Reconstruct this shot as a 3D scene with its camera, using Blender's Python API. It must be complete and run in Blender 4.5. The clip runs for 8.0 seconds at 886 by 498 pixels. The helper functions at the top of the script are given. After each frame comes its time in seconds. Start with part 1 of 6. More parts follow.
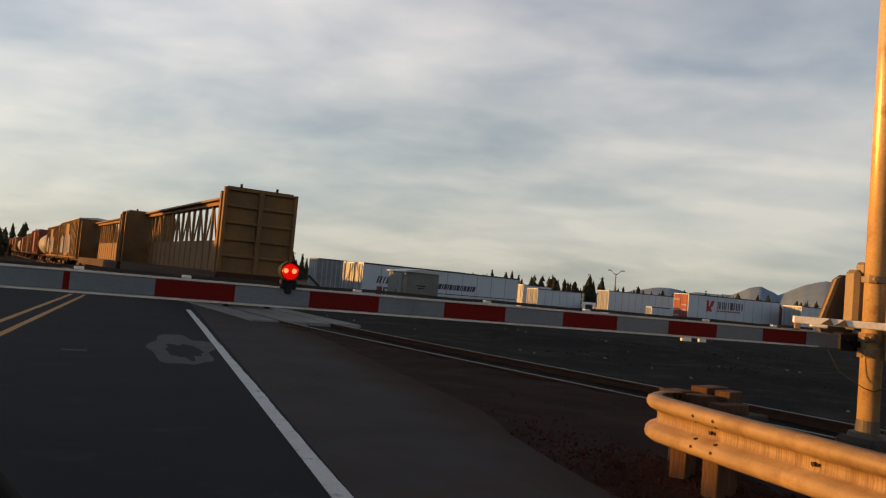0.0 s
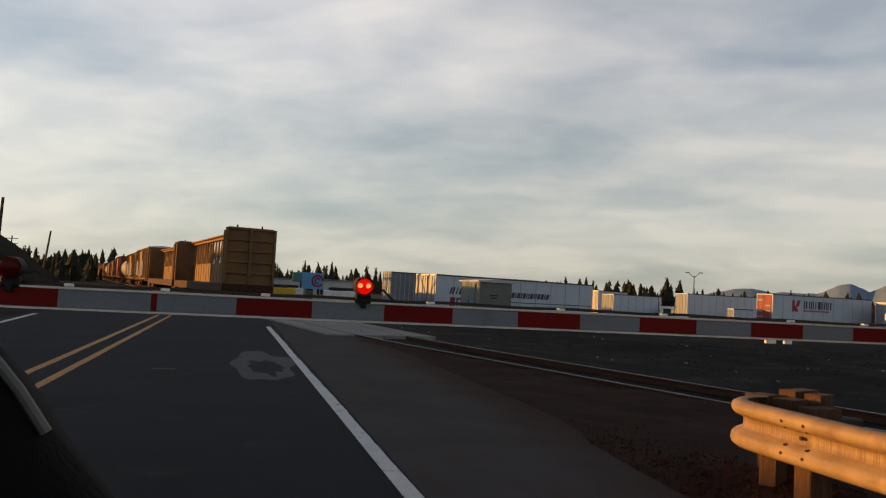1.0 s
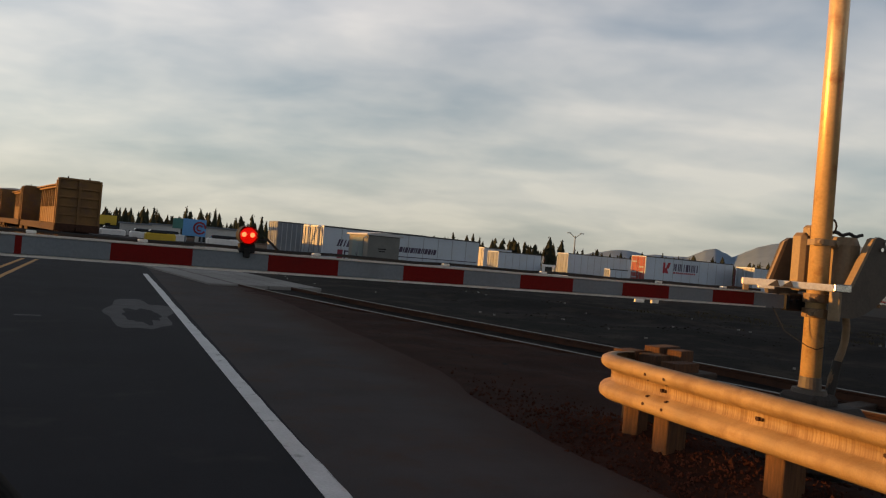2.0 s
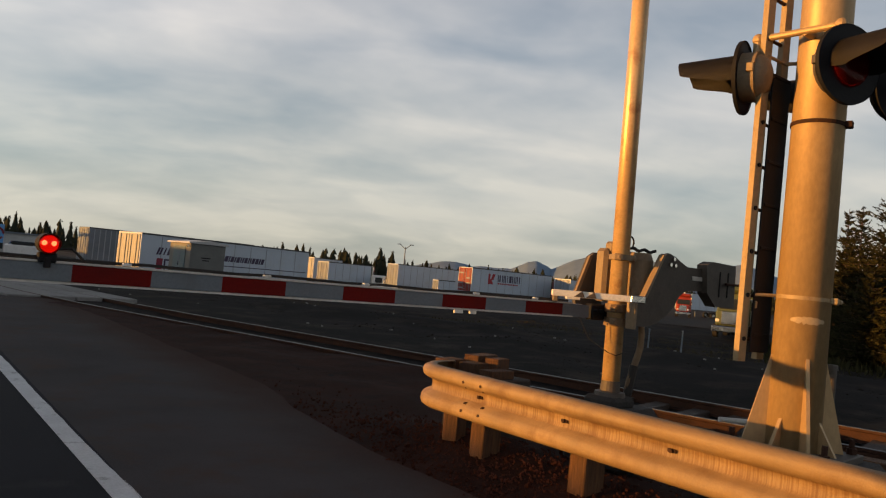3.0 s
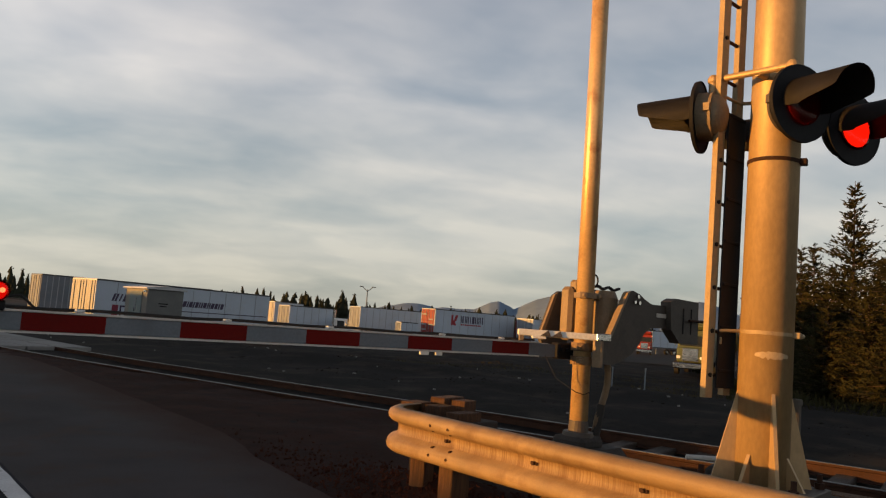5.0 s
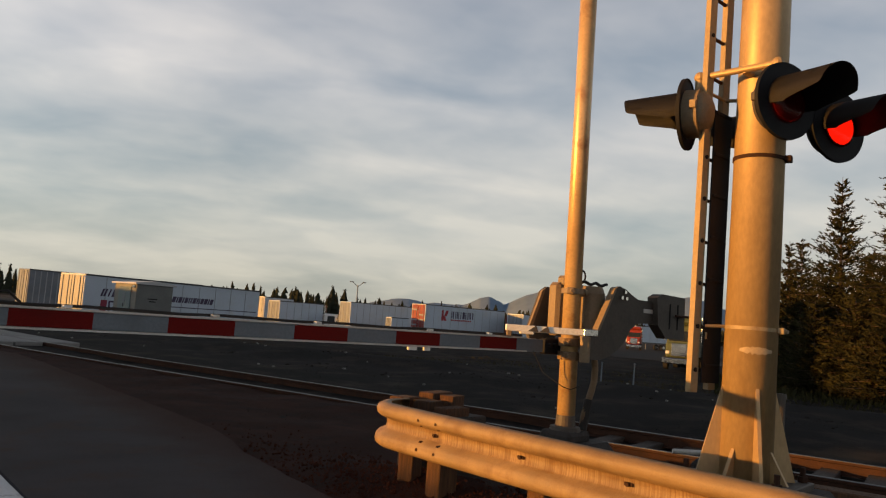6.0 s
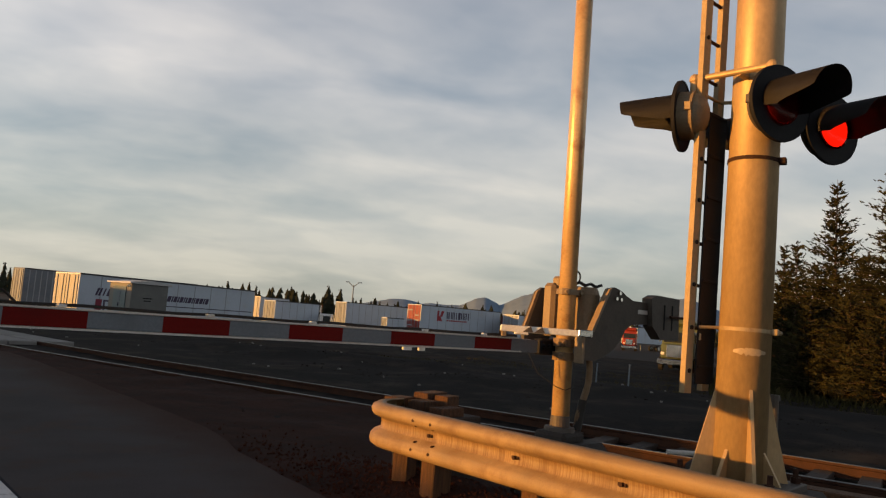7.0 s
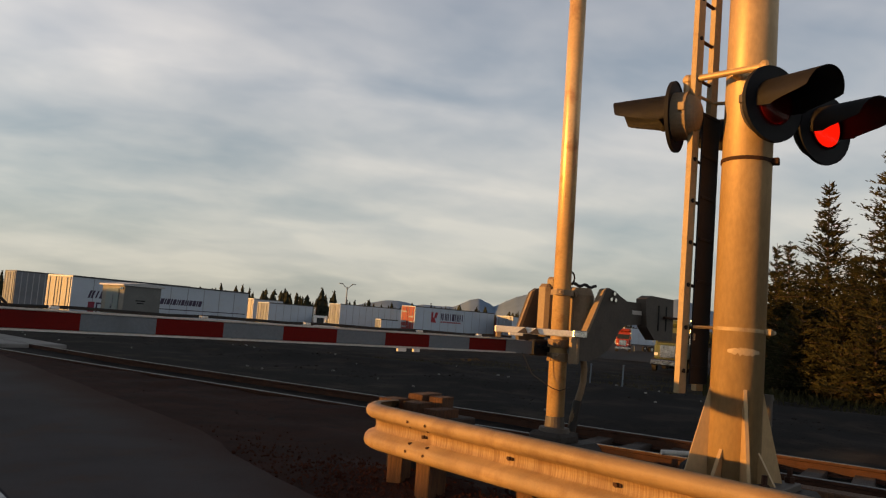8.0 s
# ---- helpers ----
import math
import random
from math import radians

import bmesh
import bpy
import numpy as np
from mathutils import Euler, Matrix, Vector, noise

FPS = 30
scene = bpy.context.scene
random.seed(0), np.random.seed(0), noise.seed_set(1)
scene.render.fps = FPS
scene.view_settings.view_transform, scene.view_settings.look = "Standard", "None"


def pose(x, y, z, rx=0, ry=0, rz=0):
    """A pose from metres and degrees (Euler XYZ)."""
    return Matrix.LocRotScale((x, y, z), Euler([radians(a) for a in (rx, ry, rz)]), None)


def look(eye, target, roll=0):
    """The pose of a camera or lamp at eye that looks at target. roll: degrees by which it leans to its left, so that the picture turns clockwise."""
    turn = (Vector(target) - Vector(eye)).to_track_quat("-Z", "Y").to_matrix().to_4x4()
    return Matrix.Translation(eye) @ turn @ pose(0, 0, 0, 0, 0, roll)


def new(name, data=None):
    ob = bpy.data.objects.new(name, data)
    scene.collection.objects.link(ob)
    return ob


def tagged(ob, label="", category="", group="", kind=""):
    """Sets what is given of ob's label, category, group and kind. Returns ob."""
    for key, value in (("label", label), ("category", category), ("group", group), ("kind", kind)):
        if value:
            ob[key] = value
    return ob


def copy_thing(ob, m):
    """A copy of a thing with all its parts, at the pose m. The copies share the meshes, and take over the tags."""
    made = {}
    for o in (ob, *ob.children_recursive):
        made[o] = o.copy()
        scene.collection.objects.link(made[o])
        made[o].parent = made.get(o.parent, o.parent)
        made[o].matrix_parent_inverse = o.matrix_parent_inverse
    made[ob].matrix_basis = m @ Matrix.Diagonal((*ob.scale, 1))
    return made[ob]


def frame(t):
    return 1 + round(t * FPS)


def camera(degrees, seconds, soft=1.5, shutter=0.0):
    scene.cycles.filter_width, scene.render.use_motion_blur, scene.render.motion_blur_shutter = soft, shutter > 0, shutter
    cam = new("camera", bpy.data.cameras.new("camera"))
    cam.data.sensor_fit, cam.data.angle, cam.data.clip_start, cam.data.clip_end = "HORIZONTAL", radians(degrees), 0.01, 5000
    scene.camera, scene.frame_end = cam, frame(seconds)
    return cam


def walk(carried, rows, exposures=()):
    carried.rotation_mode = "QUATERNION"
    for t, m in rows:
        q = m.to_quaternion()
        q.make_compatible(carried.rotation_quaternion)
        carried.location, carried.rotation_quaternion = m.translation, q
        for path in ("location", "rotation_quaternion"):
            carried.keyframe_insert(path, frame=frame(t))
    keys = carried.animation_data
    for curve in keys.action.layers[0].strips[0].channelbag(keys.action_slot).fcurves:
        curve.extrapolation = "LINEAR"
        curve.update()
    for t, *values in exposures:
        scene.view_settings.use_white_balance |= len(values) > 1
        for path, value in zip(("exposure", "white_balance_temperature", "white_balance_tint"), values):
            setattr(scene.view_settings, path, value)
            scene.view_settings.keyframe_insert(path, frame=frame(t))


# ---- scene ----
cam = camera(60.7, 8.0, 1.2)
PATH = [
    (0, (-0.006, 0.115, 1.37), (0.698, 1.984, 1.472), 5.1),
    (0.5, (0.006, 0.144, 1.372), (0.585, 2.057, 1.447), 3.6),
    (1, (-0.009, 0.098, 1.373), (0.514, 2.025, 1.488), 3.1),
    (1.2, (-0.001, 0.125, 1.369), (0.62, 2.026, 1.361), 5.8),
    (2.3, (-0.009, 0.041, 1.374), (0.873, 1.836, 1.393), 4.0),
    (2.5, (0.006, 0.019, 1.367), (0.96, 1.777, 1.39), 4.0),
    (3, (0.004, 0.0, 1.386), (1.191, 1.608, 1.467), 5.3),
    (3.5, (0.001, 0.001, 1.381), (1.26, 1.542, 1.575), 4.8),
    (4, (0.039, 0.061, 1.382), (1.302, 1.6, 1.574), 4.4),
    (4.2, (0.051, 0.128, 1.382), (1.304, 1.674, 1.58), 4.3),
    (5.3, (0.016, 0.027, 1.38), (1.27, 1.572, 1.578), 4.3),
    (5.5, (0.018, 0.022, 1.382), (1.28, 1.563, 1.57), 4.2),
    (6, (0.021, 0.024, 1.382), (1.295, 1.554, 1.57), 4.3),
    (6.5, (0.019, 0.021, 1.383), (1.301, 1.545, 1.572), 4.3),
    (7, (0.02, 0.015, 1.381), (1.302, 1.538, 1.571), 4.5),
    (7.5, (0.022, 0.021, 1.384), (1.299, 1.548, 1.576), 4.2),
    (8, (0.021, 0.022, 1.378), (1.315, 1.534, 1.573), 4.3),
]
walk(cam, [(t, look(eye, target, roll)) for t, eye, target, roll in PATH])

# ---- light: a low evening sun from the left, under a thin broken cloud sheet ----
SUN_AZ, SUN_EL = 293.0, 4.2
scene.view_settings.exposure = 0.0


def sun_dir():
    a, e = radians(SUN_AZ), radians(SUN_EL)
    return Vector((math.sin(a) * math.cos(e), math.cos(a) * math.cos(e), math.sin(e)))


sun = new("sun", bpy.data.lights.new("sun", "SUN"))
sun.data.energy, sun.data.angle, sun.data.color = 7.2, radians(0.5), (1.0, 0.45, 0.095)
sun.matrix_basis = look(sun_dir() * 50, (0, 0, 0))

world = bpy.data.worlds.new("sky")
scene.world = world
world.use_nodes = True


def build_sky():
    nt = world.node_tree
    nt.nodes.clear()
    N, L = nt.nodes.new, nt.links.new
    out, bg = N("ShaderNodeOutputWorld"), N("ShaderNodeBackground")
    sky = N("ShaderNodeTexSky")
    sky.sky_type, sky.sun_disc = "NISHITA", False
    sky.sun_elevation, sky.sun_rotation = radians(SUN_EL), radians(SUN_AZ)
    sky.air_density, sky.dust_density, sky.ozone_density = 1.0, 2.0, 2.0
    tc, sep = N("ShaderNodeTexCoord"), N("ShaderNodeSeparateXYZ")
    L(tc.outputs["Generated"], sep.inputs[0])

    def m(op, a, b=None, c=None):
        n = N("ShaderNodeMath")
        n.operation = op
        for i, v in enumerate((a, b, c)):
            if v is None:
                continue
            if isinstance(v, (int, float)):
                n.inputs[i].default_value = v
            else:
                L(v, n.inputs[i])
        return n.outputs[0]

    def ramp(v, stops):
        n = N("ShaderNodeValToRGB")
        e = n.color_ramp.elements
        while len(e) < len(stops):
            e.new(0.5)
        for el, (p, c) in zip(e, stops):
            el.position, el.color = p, (*c, 1)
        L(v, n.inputs[0])
        return n.outputs[0]

    # the cloud sheet lies flat overhead, so it draws out into long bands towards the horizon
    zz = m("ADD", m("MAXIMUM", sep.outputs[2], 0.0), 0.24)
    comb = N("ShaderNodeCombineXYZ")
    L(m("DIVIDE", sep.outputs[0], zz), comb.inputs[0])
    L(m("DIVIDE", sep.outputs[1], zz), comb.inputs[1])

    def cloud(scale, detail, rough, sx, sy, turn, off, dist=0.0):
        tn, mp = N("ShaderNodeMapping"), N("ShaderNodeMapping")
        tn.inputs["Rotation"].default_value = (0, 0, radians(turn))
        mp.inputs["Scale"].default_value, mp.inputs["Location"].default_value = (sx, sy, 1), off
        n = N("ShaderNodeTexNoise")
        n.inputs["Scale"].default_value, n.inputs["Detail"].default_value = scale, detail
        n.inputs["Roughness"].default_value, n.inputs["Distortion"].default_value = rough, dist
        L(comb.outputs[0], tn.inputs[0])
        L(tn.outputs[0], mp.inputs[0])
        L(mp.outputs[0], n.inputs[0])
        return n.outputs[0]

    big = cloud(1.0, 2.5, 0.45, 0.85, 1.0, 34, (5.3, 2.4, 0), 0.25)
    fine = cloud(3.6, 3.5, 0.45, 0.75, 1.1, 30, (0.4, 5.2, 2.0), 0.35)
    ripple = cloud(13.0, 2, 0.45, 0.9, 1.0, 12, (2.2, 0.6, 4.0), 0.2)
    mixn = m("ADD", m("ADD", m("MULTIPLY", big, 0.66), m("MULTIPLY", fine, 0.28)), m("MULTIPLY", ripple, 0.06))
    cover = ramp(mixn, ((0.35, (0, 0, 0)), (0.63, (1, 1, 1))))
    # clouds are creamy low down and grey overhead; the zenith is already dim
    tone = ramp(sep.outputs[2], ((0.0, (0.64, 0.60, 0.49)), (0.10, (0.71, 0.68, 0.60)), (0.28, (0.85, 0.80, 0.76)), (0.44, (0.74, 0.705, 0.70)), (0.60, (0.16, 0.165, 0.19)), (0.85, (0.09, 0.10, 0.12))))
    shade = ramp(fine, ((0.35, (0.95, 0.955, 0.97)), (0.65, (1.03, 1.025, 1.01))))
    veil = ramp(sep.outputs[2], ((0.0, (0.51, 0.53, 0.47)), (0.12, (0.48, 0.545, 0.56)), (0.30, (0.44, 0.50, 0.575)), (0.44, (0.42, 0.46, 0.54)), (0.60, (0.13, 0.16, 0.21)), (0.85, (0.07, 0.09, 0.13))))

    def mix(kind, fac, a, b):
        n = N("ShaderNodeMix")
        n.data_type, n.blend_type = "RGBA", kind
        for sock, v in ((n.inputs["Factor"], fac), (n.inputs[6], a), (n.inputs[7], b)):
            if isinstance(v, (int, float)):
                sock.default_value = v
            else:
                L(v, sock)
        return n.outputs[2]

    clear = N("ShaderNodeVectorMath")
    clear.operation = "SCALE"
    L(sky.outputs[0], clear.inputs[0])
    clear.inputs["Scale"].default_value = 0.12
    base = mix("MIX", 0.66, clear.outputs[0], veil)
    cl = mix("MULTIPLY", 1.0, tone, shade)
    # the sheet is brighter towards the sun's side of the sky
    side, lift = N("ShaderNodeVectorMath"), N("ShaderNodeVectorMath")
    side.operation, lift.operation = "DOT_PRODUCT", "SCALE"
    L(tc.outputs["Generated"], side.inputs[0])
    side.inputs[1].default_value = (math.sin(radians(SUN_AZ)), math.cos(radians(SUN_AZ)), 0)
    L(mix("MIX", m("MULTIPLY", cover, 0.8), base, cl), lift.inputs[0])
    L(m("ADD", m("MULTIPLY", m("MAXIMUM", side.outputs["Value"], 0.0), 0.4), 1.0), lift.inputs["Scale"])
    L(lift.outputs[0], bg.inputs[0])
    bg.inputs[1].default_value = 1.0
    L(bg.outputs[0], out.inputs[0])


build_sky()

# ---- materials ----


def mat(name, base, rough=0.7, metal=0.0, vary=0.25, scale=6.0, fine=60.0, bump=0.2, tint=None, dirt=None, dirt_amount=0.5, stretch=(1, 1, 1), rnd=0.0, spec=0.5):
    """Principled surface with a broad and a fine variation, stains of a second colour and a fine relief."""
    ma = bpy.data.materials.new(name)
    ma.use_nodes = True
    nt = ma.node_tree
    N, L = nt.nodes.new, nt.links.new
    b = nt.nodes["Principled BSDF"]
    b.inputs["Roughness"].default_value, b.inputs["Metallic"].default_value = rough, metal
    b.inputs["Specular IOR Level"].default_value = spec
    tc, mp = N("ShaderNodeTexCoord"), N("ShaderNodeMapping")
    mp.inputs["Scale"].default_value = stretch
    L(tc.outputs["Object"], mp.inputs[0])

    def noisy(sc, det, ro=0.55):
        n = N("ShaderNodeTexNoise")
        n.inputs["Scale"].default_value, n.inputs["Detail"].default_value, n.inputs["Roughness"].default_value = sc, det, ro
        L(mp.outputs[0], n.inputs[0])
        return n.outputs[0]

    def mixc(fac, a, c, kind="MIX"):
        n = N("ShaderNodeMix")
        n.data_type, n.blend_type = "RGBA", kind
        for sock, v in ((n.inputs["Factor"], fac), (n.inputs[6], a), (n.inputs[7], c)):
            if hasattr(v, "is_linked"):
                L(v, sock)
            elif isinstance(v, (int, float)):
                sock.default_value = v
            else:
                sock.default_value = (*v, 1)
        return n.outputs[2]

    def rampf(v, p0, p1):
        n = N("ShaderNodeMapRange")
        n.inputs[1].default_value, n.inputs[2].default_value = p0, p1
        L(v, n.inputs[0])
        return n.outputs[0]

    lo, hi = tuple(c * (1 - vary) for c in base), tuple(min(1, c * (1 + vary)) for c in base)
    if tint:
        hi = tint
    big, small = noisy(scale, 5), noisy(fine, 4)
    col = mixc(rampf(big, 0.3, 0.7), lo, hi)
    col = mixc(rampf(small, 0.35, 0.65), mixc(1.0, col, (0.86, 0.86, 0.86), "MULTIPLY"), col)
    if dirt:
        d = noisy(scale * 1.7 + 0.3, 8, 0.65)
        col = mixc(rampf(d, 0.62 - 0.25 * dirt_amount, 0.72), col, dirt)
    if rnd:
        oi, mr = N("ShaderNodeObjectInfo"), N("ShaderNodeMapRange")
        L(oi.outputs["Random"], mr.inputs[0])
        mr.inputs[3].default_value, mr.inputs[4].default_value = 1 - rnd, 1 + rnd
        vm = N("ShaderNodeVectorMath")
        vm.operation = "SCALE"
        L(col, vm.inputs[0])
        L(mr.outputs[0], vm.inputs["Scale"])
        col = vm.outputs[0]
    L(col, b.inputs["Base Color"])
    rr = N("ShaderNodeMapRange")
    rr.inputs[3].default_value, rr.inputs[4].default_value = max(0.05, rough - 0.12), min(1, rough + 0.12)
    L(big, rr.inputs[0])
    L(rr.outputs[0], b.inputs["Roughness"])
    if bump:
        bp = N("ShaderNodeBump")
        bp.inputs["Strength"].default_value, bp.inputs["Distance"].default_value = bump, 0.01
        L(small, bp.inputs["Height"])
        L(bp.outputs[0], b.inputs["Normal"])
    return ma


def glow(name, color, strength):
    ma = bpy.data.materials.new(name)
    ma.use_nodes = True
    b = ma.node_tree.nodes["Principled BSDF"]
    b.inputs["Base Color"].default_value = (0, 0, 0, 1)
    b.inputs["Emission Color"].default_value, b.inputs["Emission Strength"].default_value = (*color, 1), strength
    return ma


def red_glass(name):
    ma = bpy.data.materials.new(name)
    ma.use_nodes = True
    nt = ma.node_tree
    nt.nodes.clear()
    N, L = nt.nodes.new, nt.links.new
    out, mx, tr, gl = N("ShaderNodeOutputMaterial"), N("ShaderNodeMixShader"), N("ShaderNodeBsdfTransparent"), N("ShaderNodeBsdfPrincipled")
    tr.inputs[0].default_value = (0.85, 0.08, 0.04, 1)
    gl.inputs["Base Color"].default_value, gl.inputs["Roughness"].default_value = (0.16, 0.008, 0.006, 1), 0.18
    mx.inputs[0].default_value = 0.3
    L(tr.outputs[0], mx.inputs[1])
    L(gl.outputs[0], mx.inputs[2])
    L(mx.outputs[0], out.inputs[0])
    return ma


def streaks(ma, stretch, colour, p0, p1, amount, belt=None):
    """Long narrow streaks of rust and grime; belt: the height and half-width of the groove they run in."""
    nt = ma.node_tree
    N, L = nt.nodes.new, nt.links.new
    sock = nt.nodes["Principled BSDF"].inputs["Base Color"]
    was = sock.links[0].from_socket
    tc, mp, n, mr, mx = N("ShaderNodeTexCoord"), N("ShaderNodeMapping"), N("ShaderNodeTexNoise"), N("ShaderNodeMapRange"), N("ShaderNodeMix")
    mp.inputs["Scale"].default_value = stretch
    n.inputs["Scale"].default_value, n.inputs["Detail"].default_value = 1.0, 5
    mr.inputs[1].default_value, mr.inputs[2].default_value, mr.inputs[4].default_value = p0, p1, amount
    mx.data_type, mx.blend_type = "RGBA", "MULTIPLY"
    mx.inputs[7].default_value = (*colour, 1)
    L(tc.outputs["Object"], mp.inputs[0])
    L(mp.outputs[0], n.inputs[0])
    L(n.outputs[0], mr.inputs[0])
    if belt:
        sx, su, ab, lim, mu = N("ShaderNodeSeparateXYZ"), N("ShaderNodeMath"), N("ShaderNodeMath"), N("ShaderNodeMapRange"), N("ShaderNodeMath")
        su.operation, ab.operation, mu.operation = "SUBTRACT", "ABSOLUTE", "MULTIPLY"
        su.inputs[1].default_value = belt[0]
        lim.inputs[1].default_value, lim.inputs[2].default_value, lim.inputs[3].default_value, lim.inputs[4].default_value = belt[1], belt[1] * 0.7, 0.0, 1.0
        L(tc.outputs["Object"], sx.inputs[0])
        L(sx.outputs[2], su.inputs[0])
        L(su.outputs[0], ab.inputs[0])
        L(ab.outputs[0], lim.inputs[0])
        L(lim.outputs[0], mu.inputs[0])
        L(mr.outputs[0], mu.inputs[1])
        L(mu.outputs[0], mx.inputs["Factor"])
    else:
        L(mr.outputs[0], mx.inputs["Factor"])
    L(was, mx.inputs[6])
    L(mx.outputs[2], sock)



ASPHALT = mat("asphalt", (0.028, 0.029, 0.034), 0.95, 0, 0.22, 0.5, 90, 0.6, dirt=(0.040, 0.040, 0.042), dirt_amount=0.2, spec=0.08)
SHOULDER = mat("worn_asphalt", (0.066, 0.060, 0.061), 0.95, 0, 0.22, 0.7, 70, 0.7, dirt=(0.074, 0.050, 0.040), dirt_amount=0.45, spec=0.08)


def edge_dust(ma, x0, x1, colour):
    """Reddish cinder dust carried from the verge over the paving, thinning out away from it."""
    nt = ma.node_tree
    N, L = nt.nodes.new, nt.links.new
    sock = nt.nodes["Principled BSDF"].inputs["Base Color"]
    was = sock.links[0].from_socket
    tc, sx, n, ad, mr, mx = N("ShaderNodeTexCoord"), N("ShaderNodeSeparateXYZ"), N("ShaderNodeTexNoise"), N("ShaderNodeMath"), N("ShaderNodeMapRange"), N("ShaderNodeMix")
    n.inputs["Scale"].default_value, n.inputs["Detail"].default_value = 0.9, 7
    ad.operation = "ADD"
    mr.interpolation_type = "SMOOTHSTEP"
    mr.inputs[1].default_value, mr.inputs[2].default_value = x0 + 0.5, x1 + 0.5
    mx.data_type = "RGBA"
    mx.inputs[7].default_value = (*colour, 1)
    L(tc.outputs["Object"], sx.inputs[0])
    L(tc.outputs["Object"], n.inputs[0])
    L(sx.outputs[0], ad.inputs[0])
    L(n.outputs[0], ad.inputs[1])
    L(ad.outputs[0], mr.inputs[0])
    L(mr.outputs[0], mx.inputs["Factor"])
    L(was, mx.inputs[6])
    L(mx.outputs[2], sock)


edge_dust(SHOULDER, 2.5, 3.75, (0.046, 0.024, 0.018))
PATCH = mat("pale_patch", (0.085, 0.085, 0.09), 0.9, 0, 0.25, 4, 60, 0.5, spec=0.2)
CINDER = mat("red_cinder", (0.037, 0.017, 0.0125), 0.95, 0, 0.35, 1.2, 40, 1.0, dirt=(0.018, 0.012, 0.011), spec=0.05)
BALLAST = mat("ballast", (0.025, 0.021, 0.019), 0.95, 0, 0.35, 3, 25, 1.0, rnd=0.3, spec=0.08)
DIRT = mat("dirt", (0.0130, 0.0115, 0.0112), 0.98, 0, 0.35, 0.25, 9, 1.0, dirt=(0.042, 0.034, 0.026), dirt_amount=0.5, spec=0.05)
LOT = mat("lot_asphalt", (0.030, 0.028, 0.028), 0.95, 0, 0.2, 0.1, 8, 0.4, spec=0.1)
PAINT_W = mat("road_paint_white", (0.62, 0.63, 0.64), 0.7, 0, 0.12, 3, 60, 0.4, dirt=(0.12, 0.12, 0.12), dirt_amount=0.12)
PAINT_Y = mat("road_paint_yellow", (0.48, 0.215, 0.028), 0.7, 0, 0.15, 3, 60, 0.4, dirt=(0.12, 0.08, 0.03), dirt_amount=0.25)
PANEL = mat("crossing_concrete", (0.20, 0.195, 0.19), 0.85, 0, 0.15, 1.5, 40, 0.4, dirt=(0.16, 0.15, 0.14), dirt_amount=0.35, rnd=0.1)
CONCRETE = mat("dark_concrete", (0.036, 0.032, 0.029), 0.9, 0, 0.25, 4, 40, 0.8, dirt=(0.03, 0.027, 0.025))
TIE = mat("creosoted_wood", (0.050, 0.034, 0.025), 0.85, 0, 0.35, 3, 30, 0.8, stretch=(1, 6, 6), rnd=0.25)
TIMBER = mat("weathered_timber", (0.125, 0.060, 0.024), 0.85, 0, 0.4, 4, 35, 1.0, stretch=(9, 9, 0.7), dirt=(0.05, 0.022, 0.010), dirt_amount=0.8, rnd=0.2)
RUST = mat("rusty_steel", (0.048, 0.021, 0.012), 0.8, 0.1, 0.35, 5, 50, 0.6, dirt=(0.036, 0.018, 0.012), spec=0.25)
RAILHEAD = mat("polished_railhead", (0.12, 0.118, 0.118), 0.5, 0.9, 0.1, 3, 30, 0.1)
# galvanised grey with the low sun's orange put into its base colour
GALV = mat("sun_tinted_galvanised", (0.30, 0.205, 0.104), 0.6, 0.0, 0.22, 2.5, 130, 0.4, dirt=(0.18, 0.105, 0.045), dirt_amount=0.6, stretch=(1, 1.2, 0.8))
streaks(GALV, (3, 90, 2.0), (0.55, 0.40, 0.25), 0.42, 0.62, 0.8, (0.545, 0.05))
streaks(GALV, (0.6, 1.5, 22), (0.66, 0.55, 0.42), 0.48, 0.68, 0.45)
# both silver paints hold the evening light's orange in their base colour
SILVER = mat("sun_tinted_aluminium", (0.46, 0.32, 0.165), 0.52, 0.28, 0.09, 2, 45, 0.05, dirt=(0.31, 0.205, 0.10), dirt_amount=0.4, stretch=(1, 1, 0.4))
SILVER2 = mat("sun_tinted_scuffed_aluminium", (0.66, 0.45, 0.22), 0.36, 0.3, 0.12, 3, 50, 0.12, dirt=(0.36, 0.17, 0.065), dirt_amount=0.3)
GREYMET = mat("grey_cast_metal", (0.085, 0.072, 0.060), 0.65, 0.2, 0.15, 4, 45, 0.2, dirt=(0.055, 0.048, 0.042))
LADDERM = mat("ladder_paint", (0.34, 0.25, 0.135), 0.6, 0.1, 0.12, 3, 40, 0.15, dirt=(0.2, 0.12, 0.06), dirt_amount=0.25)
BLACK = mat("black_paint", (0.012, 0.012, 0.014), 0.7, 0, 0.25, 5, 40, 0.1, spec=0.2)
VISORIN = mat("visor_paint", (0.024, 0.021, 0.019), 0.62, 0.1, 0.2, 5, 40, 0.1, dirt=(0.020, 0.017, 0.016))
RUBBER = mat("rubber", (0.02, 0.02, 0.02), 0.85, 0, 0.2, 5, 50, 0.2)
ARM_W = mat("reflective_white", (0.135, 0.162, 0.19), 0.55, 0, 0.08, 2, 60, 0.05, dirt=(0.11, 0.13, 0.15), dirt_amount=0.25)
ARM_R = mat("reflective_red", (0.135, 0.003, 0.002), 0.6, 0, 0.10, 2, 60, 0.05, dirt=(0.10, 0.004, 0.003), dirt_amount=0.25, spec=0.15)
